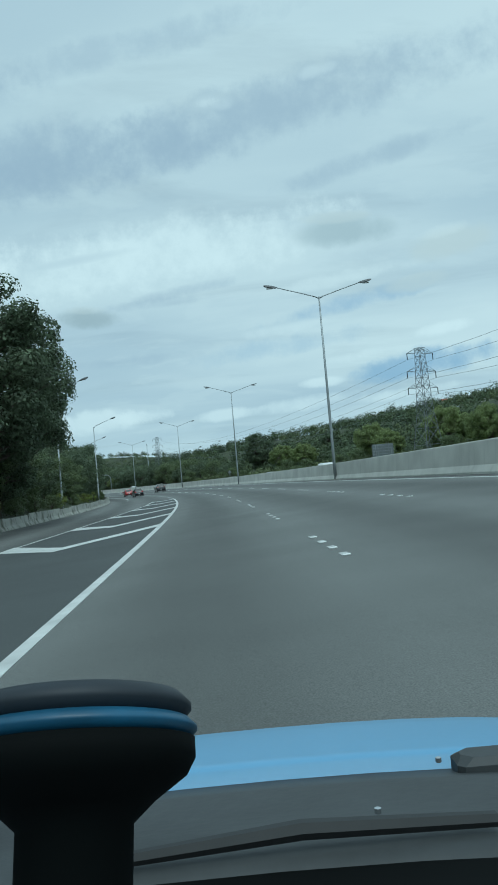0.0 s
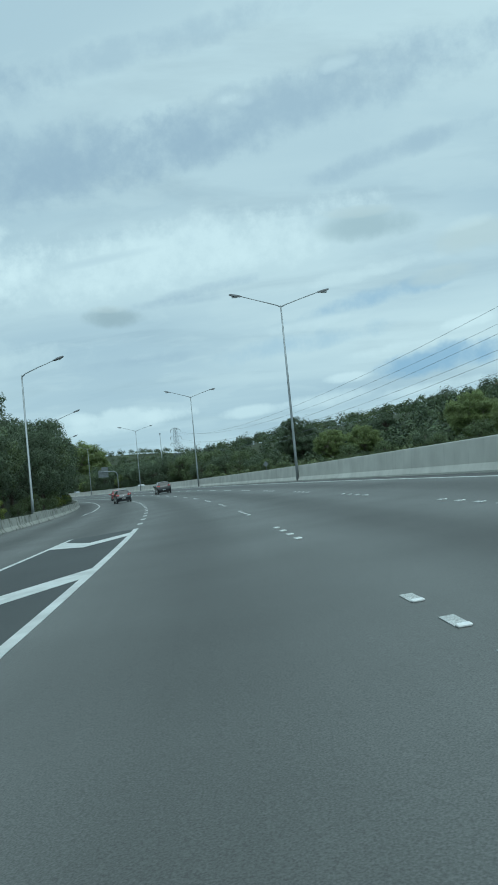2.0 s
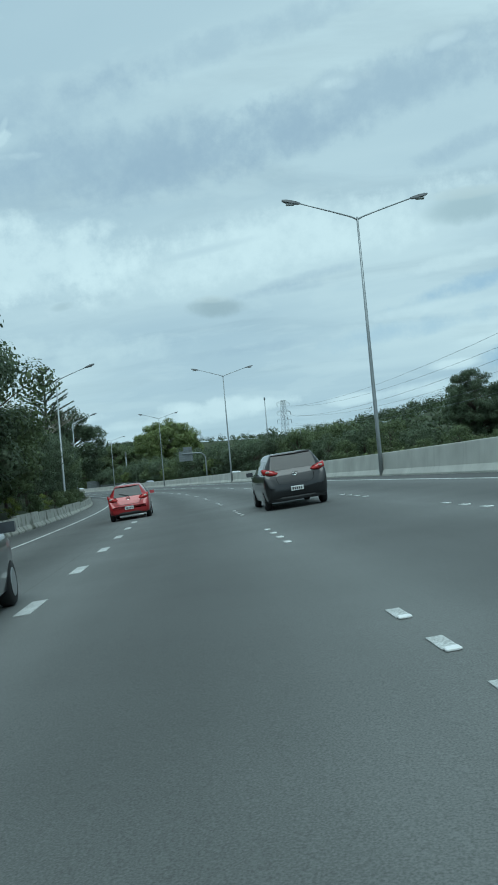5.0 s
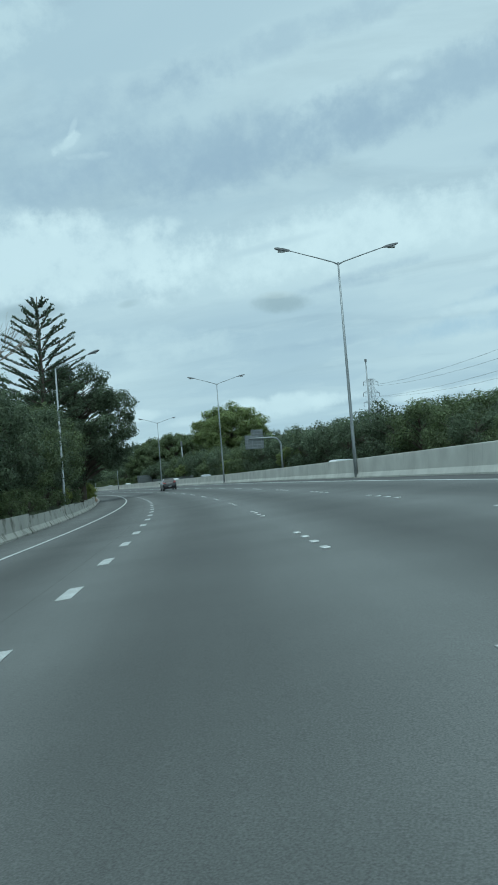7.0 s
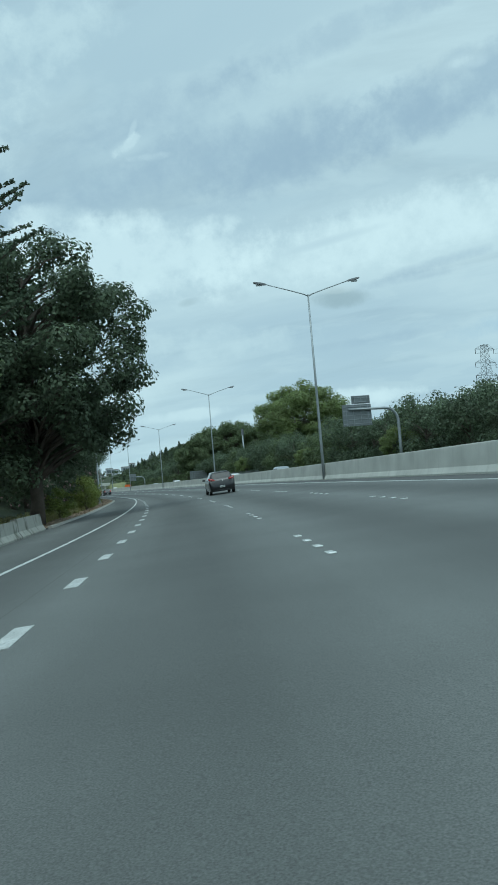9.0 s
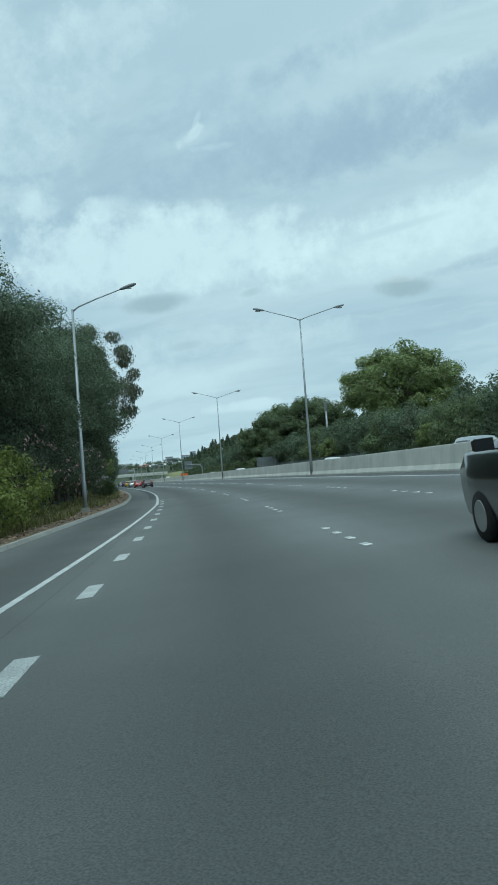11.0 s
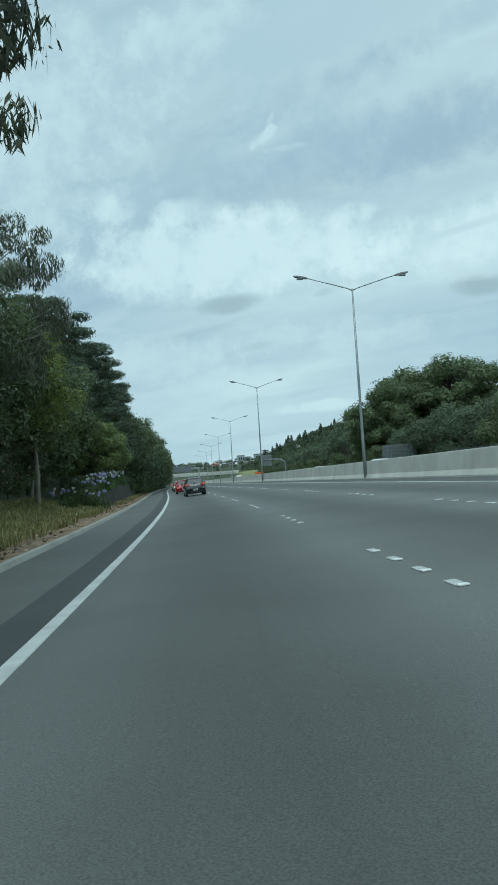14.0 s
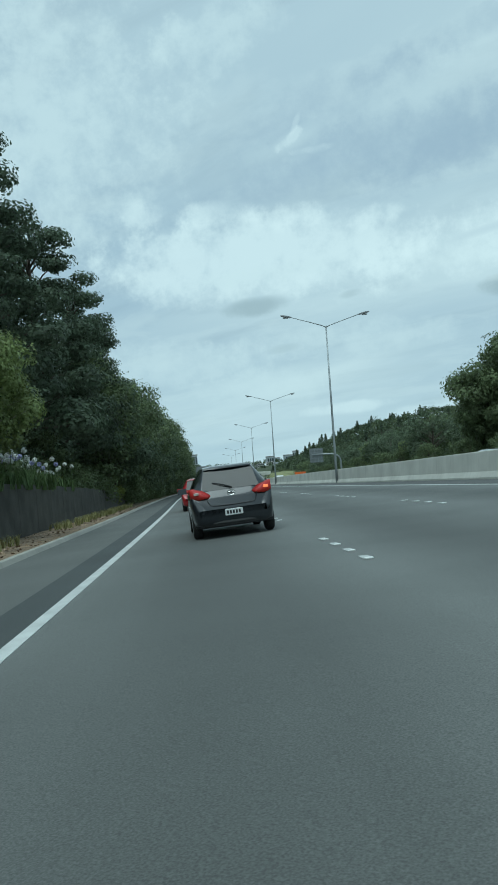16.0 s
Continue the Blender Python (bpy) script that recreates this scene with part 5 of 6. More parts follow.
P_GREY = paint("dark grey metallic paint", (0.019, 0.023, 0.029), 0.3)
P_BLACK = paint("black paint", (0.010, 0.011, 0.013), 0.2)
P_RED = paint("red paint", (0.36, 0.018, 0.022), 0.1)
P_SILVER = paint("silver paint", (0.42, 0.44, 0.45), 0.6)
P_WHITE = paint("white paint", (0.72, 0.73, 0.72), 0.0)
P_YELLOW = paint("yellow taxi paint", (0.55, 0.36, 0.03), 0.0)
P_BLUE = paint("blue paint", (0.02, 0.05, 0.22), 0.2)


def stand(s, u, turn=0.0):
    return on_road(s, u, 0.0) @ Matrix.Rotation(radians(turn), 4, "Z")


car("hatchback", "dark grey hatchback with red tail lights in the near lane", stand(428.3, 0.46, 2.0), P_GREY, lit=True)
car("suv", "black estate car with a roof rack in the middle lane", stand(296.0, 3.6), P_BLACK, 4.7, 1.84, 1.62, "suv", wiper=False)
car("hatchback", "dark grey hatchback merging from the ramp lane", stand(145.2, -2.75, 4), P_GREY)
car("hatchback", "red hatchback merging ahead from the ramp lane", stand(171.0, -2.1), P_RED, 4.1, 1.72, 1.48)
car("suv", "black estate car in the middle lane", stand(160.2, 3.3), P_BLACK, 4.7, 1.84, 1.62, "suv", wiper=False)
car("hatchback", "red hatchback in the queue ahead", stand(448.6, -0.1), P_RED, 4.1, 1.72, 1.48)
car("hatchback", "silver hatchback in the queue ahead", stand(470.7, -0.1), P_SILVER, 4.2, 1.76, 1.48)
car("taxi", "yellow taxi saloon in the queue ahead", stand(494.7, -0.1), P_YELLOW, 4.8, 1.82, 1.47, "sedan", wiper=False)
car("suv", "blue estate car in the queue ahead", stand(520.7, 0.0), P_BLUE, 4.6, 1.82, 1.6, "suv")
car("hatchback", "white hatchback far along the motorway", stand(572.7, 0.0), P_WHITE, 4.1, 1.74, 1.48)
car("suv", "silver estate car far along the motorway", stand(578.7, 3.5), P_SILVER, 4.6, 1.82, 1.6, "suv")
car("sedan", "black saloon far along the motorway", stand(622.7, 0.1), P_BLACK, 4.6, 1.8, 1.45, "sedan", wiper=False)
car("hatchback", "white hatchback far along the motorway", stand(652.7, 3.5), P_WHITE, 4.1, 1.74, 1.48)
# traffic facing the other way behind the median
for s, u, p, st, lab in ((72, 18.8, P_SILVER, "hatch", "silver hatchback"), (86, 15.2, P_WHITE, "suv", "white estate car"), (118, 15.2, P_SILVER, "hatch", "silver hatchback"), (163, 18.8, P_WHITE, "hatch", "white hatchback"), (257, 15.3, P_SILVER, "hatch", "silver hatchback"), (271, 18.8, P_WHITE, "suv", "white van-like estate"), (334, 15.5, P_SILVER, "suv", "silver estate car"), (379, 18.8, P_WHITE, "suv", "white estate car"), (441, 18.9, P_WHITE, "suv", "white estate car"), (455, 15.8, P_SILVER, "hatch", "silver hatchback"), (572, 16.2, P_WHITE, "suv", "white estate car")):
    size = (4.7, 1.85, 1.7) if st == "suv" else (4.1, 1.74, 1.48)
    x, y = plan(s, u)
    car("oncoming_car", lab + " on the opposite carriageway behind the barrier", Matrix.Translation((float(x), float(y), float(deck(s, u)))) @ Matrix.Rotation(radians(heading(s) + 180), 4, "Z"), p, *size, st, group="oncoming traffic", wiper=False)

# ---- signs and gantries, seen from behind ----
def land_pose(s, u, turn=0.0, dz=0.0):
    x, y = plan(s, u)
    return Matrix.Translation((float(x), float(y), float(max(land(s, u), deck(s, u) if u < 26 else -9)) + dz)) @ Matrix.Rotation(radians(heading(s) + turn), 4, "Z")


def sign_panel(parent, x0, x1, z0, z1, y=0.0, cols=4, rows=4):
    part("sign_panel", Shape().box(x0, x1, y, y + 0.04, z0, z1, 0, 0.01), M_SIGNBACK, parent, "bare grey back of a road sign")
    for j in range(rows):
        z = z0 + (z1 - z0) * (j + 0.5) / rows
        part("stiffener", Shape().box(x0 + 0.05, x1 - 0.05, y - 0.06, y, z - 0.03, z + 0.03, 0, 0.006), M_STEEL, parent)
    for j in range(cols):
        x = x0 + (x1 - x0) * (j + 0.5) / cols
        part("upright", Shape().box(x - 0.03, x + 0.03, y - 0.10, y - 0.06, z0, z1, 0, 0.006), M_STEEL, parent)


def board_sign(s, u, w, h, clear, turn=0.0):
    ob = thing("road_sign", "road sign on two posts, seen from its grey back", "road sign", "road signs", at_pose=land_pose(s, u, turn))
    for x in (-w * 0.36, w * 0.36):
        part("post", Shape().tube([(x, -0.12, -0.4), (x, -0.12, clear + h * 0.98)], 0.055, 8), M_STEEL, ob)
    sign_panel(ob, -w / 2, w / 2, clear, clear + h, 0.0, 2, 5)
    return ob


def gantry(s, u, reach, top, w, h, turn=0.0, hang=0.45, extra=False):
    ob = thing("sign_gantry", "curved steel cantilever gantry carrying a road sign", "sign gantry", "sign gantries", at_pose=land_pose(s, u, turn))
    r = 1.6
    pts = [(0, 0, -0.3), (0, 0, top * 0.5), (0, 0, top - r)] + [(-r + r * math.cos(a), 0, top - r + r * math.sin(a)) for a in np.linspace(0.3, math.pi / 2, 6)] + [(-reach, 0, top + 0.05)]
    part("mast", Shape().tube(pts, [0.19, 0.18, 0.17] + [0.16] * 6 + [0.12], 12), M_STEEL, ob, smooth=True)
    part("footing", Shape().box(-0.5, 0.5, -0.5, 0.5, -0.4, 0.15, 0, 0.02), M_KERB, ob)
    sign_panel(ob, -reach - w * 0.2, -reach + w * 0.8, top - h * hang, top + h * (1 - hang), 0.2, 4, 5)
    if extra:
        sign_panel(ob, -reach + w * 0.14, -reach + w * 0.78, top + h * (1 - hang) + 0.04, top + h * (1 - hang) + 1.0, 0.2, 3, 2)
    return ob


board_sign(102, 27.8, 3.2, 1.9, 2.0, 8)
board_sign(482, 34, 5.6, 2.9, 1.4, 6)
gantry(328, 29.0, 6.1, 7.5, 3.6, 2.5, 4, 0.75, True)
gantry(566, 28.1, 5.6, 5.3, 2.7, 2.8, 2, 0.55)
diamond = thing("road_sign", "diamond road sign on a post, seen from behind", "road sign", "road signs", at_pose=land_pose(194, 26.6))
part("post", Shape().tube([(0, 0, -0.3), (0, 0, 3.4)], 0.04, 8), M_STEEL, diamond)
part("sign_panel", Shape().loft([[(0, y, 2.4), (0.5, y, 2.95), (0, y, 3.5), (-0.5, y, 2.95)] for y in (0.05, 0.09)]), M_SIGNBACK, diamond)

mast = thing("camera_mast", "tall slim grey camera mast behind the barrier", "mast", at_pose=land_pose(310, 39.0))
part("pole", Shape().tube([(0, 0, -0.3), (0, 0, 9), (0, 0, 17.6)], [0.20, 0.16, 0.09], 12), M_STEEL, mast, smooth=True)
part("camera_head", Shape().box(-0.14, 0.14, -0.2, 0.2, 17.6, 18.1, 0, 0.04), M_LAMP, mast)
part("cabinet", Shape().box(0.9, 1.5, -0.3, 0.3, -0.1, 1.5, 0, 0.03), M_SIGNBACK, mast)
mono = thing("phone_mast", "grey monopole phone mast among the trees", "mast", at_pose=land_pose(456, 42.0))
part("pole", Shape().tube([(0, 0, -0.3), (0, 0, 7), (0, 0, 14)], [0.26, 0.23, 0.20], 14), M_STEEL, mono, smooth=True)
part("antenna_shroud", Shape().disc((0, 0, 13.6), 0.34, 1.8, "z", 16, 0, 0.06), M_LAMP, mono)


fence = thing("fence", "dark steel palisade fence behind the median barrier", "fence", at_pose=land_pose(415, 27.2))
base_m = fence.matrix_basis.inverted()
picket_mesh = Shape().loft([[(-0.035, -0.012, z), (0.035, -0.012, z), (0.035, 0.012, z), (-0.035, 0.012, z)] for z in (-0.3, 2.1)] + [[(-0.008, -0.008, 2.35), (0.008, -0.008, 2.35), (0.008, 0.008, 2.35), (-0.008, 0.008, 2.35)]]).mesh("picket", M_PYLON)
for k in range(150):
    q = 392 + k * 0.34
    ob = new("picket", picket_mesh)
    ob.parent, ob.matrix_basis = fence, base_m @ land_pose(q, 27.2, 90)
for z in (0.5, 1.8):
    rail = Shape().loft([[base_m @ (land_pose(q, 27.2) @ Vector((x, 0, z + h))) for x, h in ((0.02, 0), (0.06, 0), (0.06, 0.05), (0.02, 0.05))] for q in np.arange(392, 443.5, 3.0)])
    part("rail", rail, M_PYLON, fence)


# ---- pylons and wires ----
def pylon(m, h, label):
    ob = thing("pylon", label, "pylon", "pylons", at_pose=m)
    half = lambda z: np.interp(z, [0, h * 0.45, h], [h * 0.105, h * 0.05, h * 0.028])
    brace = Shape()
    for sx, sy in ((1, 1), (1, -1), (-1, -1), (-1, 1)):
        part("leg", Shape().tube([(sx * half(z), sy * half(z), z) for z in (0, h * 0.45, h)], [0.075, 0.06, 0.045], 4), M_PYLON, ob)
    z, lev = 0.0, []
    while z < h:
        lev.append(z)
        z += max(0.9, half(z) * 1.7)
    lev.append(h)
    for z0, z1 in zip(lev[:-1], lev[1:]):
        a, b = half(z0), half(z1)
        for i in range(4):
            c0, c1 = ((1, 1), (1, -1), (-1, -1), (-1, 1))[i], ((1, -1), (-1, -1), (-1, 1), (1, 1))[i]
            brace.tube([(c0[0] * a, c0[1] * a, z0), (c1[0] * b, c1[1] * b, z1)], 0.032, 3)
            brace.tube([(c1[0] * a, c1[1] * a, z0), (c0[0] * b, c0[1] * b, z1)], 0.032, 3)
            brace.tube([(c0[0] * b, c0[1] * b, z1), (c1[0] * b, c1[1] * b, z1)], 0.028, 3)
    part("bracing", brace, M_PYLON, ob)
    for f, w in ((0.66, 0.155), (0.80, 0.15), (0.955, 0.135)):
        z = h * f
        for sx in (-1, 1):
            sh = Shape()
            tip = (sx * h * w, 0, z)
            for sy in (-1, 1):
                sh.tube([(sx * half(z), sy * half(z), z), tip], 0.035, 4)
                sh.tube([(sx * half(z), sy * half(z), z + h * 0.045), tip], 0.03, 4)
            arm = part("crossarm", sh, M_PYLON, ob)
            part("insulator", Shape().tube([tip, (tip[0], 0, z - h * 0.055)], 0.07, 8), M_TRIM, arm)
    return ob


P1, P2, P3 = (125, 45, 20.2), (410, 92, 22.0), (-160, 30, 18.0)
pyl = []
for (s, u, h), turn in ((P1, 14), (P2, 12), (P3, 10)):
    m = land_pose(s, u, turn, -0.2)
    pyl.append((m, h))
    pylon(m, h, "steel lattice pylon with three pairs of arms")
wires = thing("power_lines", "thin power lines sagging between the pylons", "power line")
for (ma, ha), (mb, hb) in ((pyl[0], pyl[1]), (pyl[2], pyl[0])):
    for f, w in ((0.66, 0.155), (0.80, 0.15), (0.955, 0.135)):
        for sx in (-1, 1):
            a = ma @ Vector((sx * ha * w, 0, ha * (f - 0.055)))
            b = mb @ Vector((sx * hb * w, 0, hb * (f - 0.055)))
            sag = (a - b).length * 0.02
            pts = [a.lerp(b, q) - Vector((0, 0, sag * 4 * q * (1 - q))) for q in np.linspace(0, 1, 17)]
            part("wire", Shape().tube(pts, 0.022, 4), M_PYLON, wires)


# ---- houses on the hill, far blocks and a bridge ----
M_HOUSE = Mat("house wall", (0.50, 0.49, 0.45), rough=0.85, vary=0.1, fine=8, bump=0.05, per="object", vary_per=0.25).m
M_ROOF = Mat("house roof", (0.24, 0.23, 0.22), rough=0.8, vary=0.2, fine=6, bump=0.1, per="object", vary_per=0.35).m
M_ROOFRED = Mat("terracotta roof", (0.42, 0.13, 0.08), rough=0.8, vary=0.2, fine=6, bump=0.1).m
M_BLOCK = Mat("tower wall", (0.40, 0.43, 0.45), rough=0.8, vary=0.08, fine=2, bump=0.0).m
M_PANE = Mat("distant window", (0.07, 0.09, 0.10), rough=0.2, vary=0.2, bump=0).m


def house(s, u, turn, red=False, w=11, d=8, h=5.2, dz=2.0):
    ob = thing("house", "pale hillside house with a red tiled roof" if red else "pale house with a pitched roof on the hill", "house", "hillside houses", at_pose=land_pose(s, u, turn, dz))
    part("wall", Shape().box(-w / 2, w / 2, -d / 2, d / 2, -3, h), M_HOUSE, ob)
    part("roof", Shape().loft([[(-w / 2 - 0.4, y, h) for y in (-d / 2 - 0.4, d / 2 + 0.4)] + [(-w / 2 - 0.4, 0, h + 2.2)], [(w / 2 + 0.4, y, h) for y in (-d / 2 - 0.4, d / 2 + 0.4)] + [(w / 2 + 0.4, 0, h + 2.2)]]), M_ROOFRED if red else M_ROOF, ob)
    for i in range(4):
        for z in (1.0, 3.2):
            x = -w / 2 + w * (i + 0.5) / 4
            part("window", Shape().box(x - 0.7, x + 0.7, -d / 2 - 0.06, -d / 2 + 0.02, z, z + 1.3), M_PANE, ob)
    return ob


hr = random.Random(4)
for i in range(9):
    house(366 + i * 6.5, 330 + hr.uniform(-14, 16), hr.uniform(-25, 25), i == 6, 8, 6, 3.6, dz=3.2)
for q, v in ((470, 318), (520, 330), (590, 300)):
    house(q, v, hr.uniform(-25, 25), False, 8, 6, 3.6, dz=3.5)


def tower(s, u, w, d, h, floors, bays, label):
    ob = thing("apartment_block", label, "building", "distant towers", at_pose=land_pose(s, u, hr.uniform(-15, 15)))
    part("wall", Shape().box(-w / 2, w / 2, -d / 2, d / 2, -4, h), M_BLOCK, ob)
    part("roof", Shape().box(-w / 2 - 0.4, w / 2 + 0.4, -d / 2 - 0.4, d / 2 + 0.4, h, h + 1.2, 0, 0.2), M_ROOF, ob)
    for i in range(floors):
        for j in range(bays):
            x = -w / 2 + w * (j + 0.5) / bays
            z = 3 + (h - 5) * (i + 0.5) / floors
            part("window", Shape().box(x - w / bays * 0.36, x + w / bays * 0.36, -d / 2 - 0.15, -d / 2 + 0.05, z - h / floors * 0.28, z + h / floors * 0.28), M_PANE, ob)
    return ob


tower(1500, -20, 13, 14, 15, 5, 4, "grey apartment tower far beside the motorway")
for s, u, w, h in ((1470, 85, 9, 9), (1480, 95, 7, 6), (1490, 112, 11, 8), (1500, 124, 8, 12)):
    tower(s, u, w, 10, h, 3, 3, "pale apartment tower on the distant skyline")
for k in range(9):
    house(1240 + hr.uniform(-40, 160), hr.uniform(5, 90), hr.uniform(-40, 40), k == 4, hr.uniform(7, 10), 6, 3.0, -0.5)

bridge = thing("overbridge", "grey concrete overbridge crossing the motorway far ahead", "bridge", at_pose=placed(850, 6, 0))
part("deck", Shape().box(-60, 30, -4.5, 4.5, 4.6, 5.7, 0, 0.05), M_BARRIER, bridge)
for y in (-4.6, 4.6):
    part("parapet", Shape().box(-60, 30, y - 0.15, y + 0.15, 5.7, 6.6, 0, 0.03), M_BARRIER, bridge)
for x in (-22, 5.6, 26):
    part("pier", Shape().box(x - 0.5, x + 0.5, -3.5, 3.5, -2, 4.6, 0, 0.1), M_BARRIER, bridge)
slope = Shape()
slope.loft([[at(s, u, z) for u, z in ((32, -1.0), (36, 5.2 * g), (44, 6.0 * g), (58, 5.0 * g), (66, -1.5))] for s, g in ((790, 0.02), (805, 0.35), (822, 0.8), (840, 1.0), (862, 1.0), (900, 0.1))])
bank_grass = part("grass_bank", slope, Mat("dry grass slope", (0.22, 0.23, 0.10), rough=0.95, vary=0.35, scale=0.3, fine=4, bump=0.6, dist=0.1).m, None, smooth=True)
tagged(bank_grass, "mown yellow-green grass slope beside the overbridge", "grass", "", "structure")
over_sign = thing("sign_gantry", "dark sign gantry across the motorway far ahead", "sign gantry", "sign gantries", at_pose=placed(700, 0, 0))
part("beam", Shape().box(-7, 9, -0.3, 0.3, 6.6, 7.4, 0, 0.05), M_STEEL, over_sign)
for x in (-6.4, 8.6):
    part("post", Shape().box(x - 0.25, x + 0.25, -0.25, 0.25, -1, 6.6, 0, 0.04), M_STEEL, over_sign)
part("sign_panel", Shape().box(-5.5, 5.5, -0.5, -0.35, 5.8, 8.2, 0, 0.03), M_LAMP, over_sign)
M_ORANGE = Mat("orange board", (0.75, 0.16, 0.03), rough=0.5, vary=0.1, bump=0).m
board = thing("works_board", "orange roadworks board behind the barrier", "road sign", at_pose=land_pose(640, 28.5))
part("sign_panel", Shape().box(-1.6, 1.6, 0, 0.08, 1.0, 2.9, 0, 0.02), M_ORANGE, board)
for x in (-1.2, 1.2):
    part("post", Shape().tube([(x, 0.1, -0.4), (x, 0.1, 2.9)], 0.05, 6), M_STEEL, board)

# ---- roadside details on the left ----
M_TIMBER = Mat("dark stained retaining wall", (0.062, 0.062, 0.055), rough=0.95, vary=0.35, scale=1.2, fine=14, bump=0.7, dist=0.03).m
retain = thing("retaining_wall", "dark weathered retaining wall under the planting", "retaining wall", kind="structure")


def wall_top(s):
    return float(np.interp(s, [421, 430, 440, 460, 480, 500], [0.9, 1.6, 2.0, 1.8, 1.4, 1.2]))


for k in range(25):
    a = 422 + k * 3.2
    h = wall_top(a + 1.6)
    sh = Shape().loft([[at(s, -6.7 + x, z) for x, z in ((-0.25, -0.2), (-0.25, h), (-0.02, h + 0.03), (0.06, -0.2))] for s in (a + 0.015, a + 1.6, a + 3.185)])
    part("wall_panel", sh, M_TIMBER, retain)

M_GRASS = leaf_mat("dry verge grass", (0.29, 0.28, 0.12), 0.4, 0.2)
M_BLADE = leaf_mat("strap leaves", (0.12, 0.18, 0.07), 0.35, 0.25)
M_FLAX = leaf_mat("bronze-green flax leaves", (0.085, 0.10, 0.06), 0.35, 0.15)


def blades(points, height, lean, width, rnd, per):
    """Arching strap leaves in tufts, three joints each."""
    V, F = [], []
    for p in points:
        for _ in range(per):
            a = rnd.uniform(0, math.tau)
            h = height * rnd.uniform(0.6, 1.2)
            d = np.array((math.cos(a), math.sin(a), 0)) * lean * h * rnd.uniform(0.5, 1.3)
            side = np.array((-math.sin(a), math.cos(a), 0)) * width * 0.5
            base = np.asarray(p) + np.array((rnd.normal(), rnd.normal(), 0)) * 0.05
            mid, tip = base + d * 0.4 + (0, 0, h * 0.75), base + d + (0, 0, h * 0.95)
            k = len(V)
            V += [base - side, base + side, mid + side * 0.9, mid - side * 0.9, tip + side * 0.1, tip - side * 0.1]
            F += [(k, k + 1, k + 2, k + 3), (k + 3, k + 2, k + 4, k + 5)]
    return np.array(V), np.array(F, dtype=np.int32)


gr = np.random.default_rng(9)


def on_land(s, u):
    x, y = plan(s, u)
    z = max(float(land(s, u)), float(deck(s, u)) + 0.06)
    return (float(x), float(y), z)


pts = []
for _ in range(5200):
    s = gr.uniform(281, 483)
    d = gr.uniform(1.2, 5.2) if s > 362 else gr.uniform(1.6, 4.2)
    u = float(left_edge(s)) - d
    if 421 < s < 484 and u > -6.95 and d > 2.0:
        continue
    if math.sin(s * 0.31) + math.sin(s * 0.083 + 1) < -0.5 and d < 2.2:
        continue
    pts.append(on_land(s, u))
for _ in range(1500):
    s, u = gr.uniform(392, 420), gr.uniform(-10.6, -7.0)
    pts.append(on_land(s, u))
V, F = blades(pts, 0.34, 0.55, 0.03, gr, 7)
tagged(new("grass", mesh("grass", V, F, M_GRASS)), "long dry yellow-green grass on the verge", "grass", "", "stuff")


def agapanthus(m, seed, blue):
    rnd = np.random.default_rng(seed)
    ob = thing("agapanthus", "clump of strap leaves with pale violet flower heads" if blue else "clump of strap leaves with white flower heads", "flowering plant", "agapanthus clumps", at_pose=m)
    V, F = blades([(rnd.normal() * 0.35, rnd.normal() * 0.35, -0.05) for _ in range(16)], 0.72, 0.7, 0.05, rnd, 9)
    part("leaves", mesh("leaves", V, F, M_BLADE), None, ob)
    for _ in range(6):
        x, y, h = rnd.normal() * 0.4, rnd.normal() * 0.4, rnd.uniform(0.95, 1.3)
        stem = part("flower_stem", Shape().tube([(x, y, 0), (x * 1.1, y * 1.1, h)], 0.012, 4), M_BLADE, ob)
        d = rnd.normal(size=(70, 3))
        d /= np.linalg.norm(d, axis=1, keepdims=True)
        V, F = leaf_blades(np.array((x * 1.1, y * 1.1, h)) + d * 0.10, d, 0.06, rnd)
        part("flower_head", mesh("flower_head", V, F, M_BLUEF if blue else M_WHITE), None, stem)
    return ob


def flax(m):
    rnd = np.random.default_rng(3)
    ob = thing("flax_bush", "flax bush with long arching leaves on the bank", "flax", "flax bushes", at_pose=m)
    V, F = blades([(rnd.normal() * 0.3, rnd.normal() * 0.3, -0.1) for _ in range(14)], 1.7, 0.55, 0.085, rnd, 8)
    part("leaves", mesh("leaves", V, F, M_FLAX), None, ob)
    return ob


white, blue, bush = None, None, None
for i, (s, u, b) in enumerate(((420.6, -6.5, 1), (422.3, -6.8, 1), (421.6, -7.6, 0), (424.6, -7.5, 0), (416, -8.2, 1), (420, -8.8, 0), (423, -7.9, 1), (426, -8.6, 1), (431, -8.0, 0), (439, -7.5, 0), (442, -7.4, 0), (445, -7.6, 0), (448, -7.3, 1), (451, -7.5, 0), (454, -7.4, 0), (435, -8.0, 1), (428.5, -6.9, 1), (430.5, -7.1, 0), (432.5, -6.9, 1), (434.5, -7.1, 0), (436.5, -7.0, 0), (438.5, -7.1, 0), (440.5, -7.0, 0), (443, -7.0, 1), (446, -7.0, 0), (437.5, -7.9, 0), (441, -8.0, 0), (433.5, -7.9, 1))):
    x, y, z = on_land(s, u)
    m = Matrix.Translation((x, y, max(z, float(deck(s, u)) + wall_top(s) - 0.1 if s > 422 else z))) @ Matrix.Rotation(i * 1.3, 4, "Z")
    if b:
        blue = copy_thing(blue, m) if blue else agapanthus(m, 5, True)
    else:
        white = copy_thing(white, m) if white else agapanthus(m, 6, False)
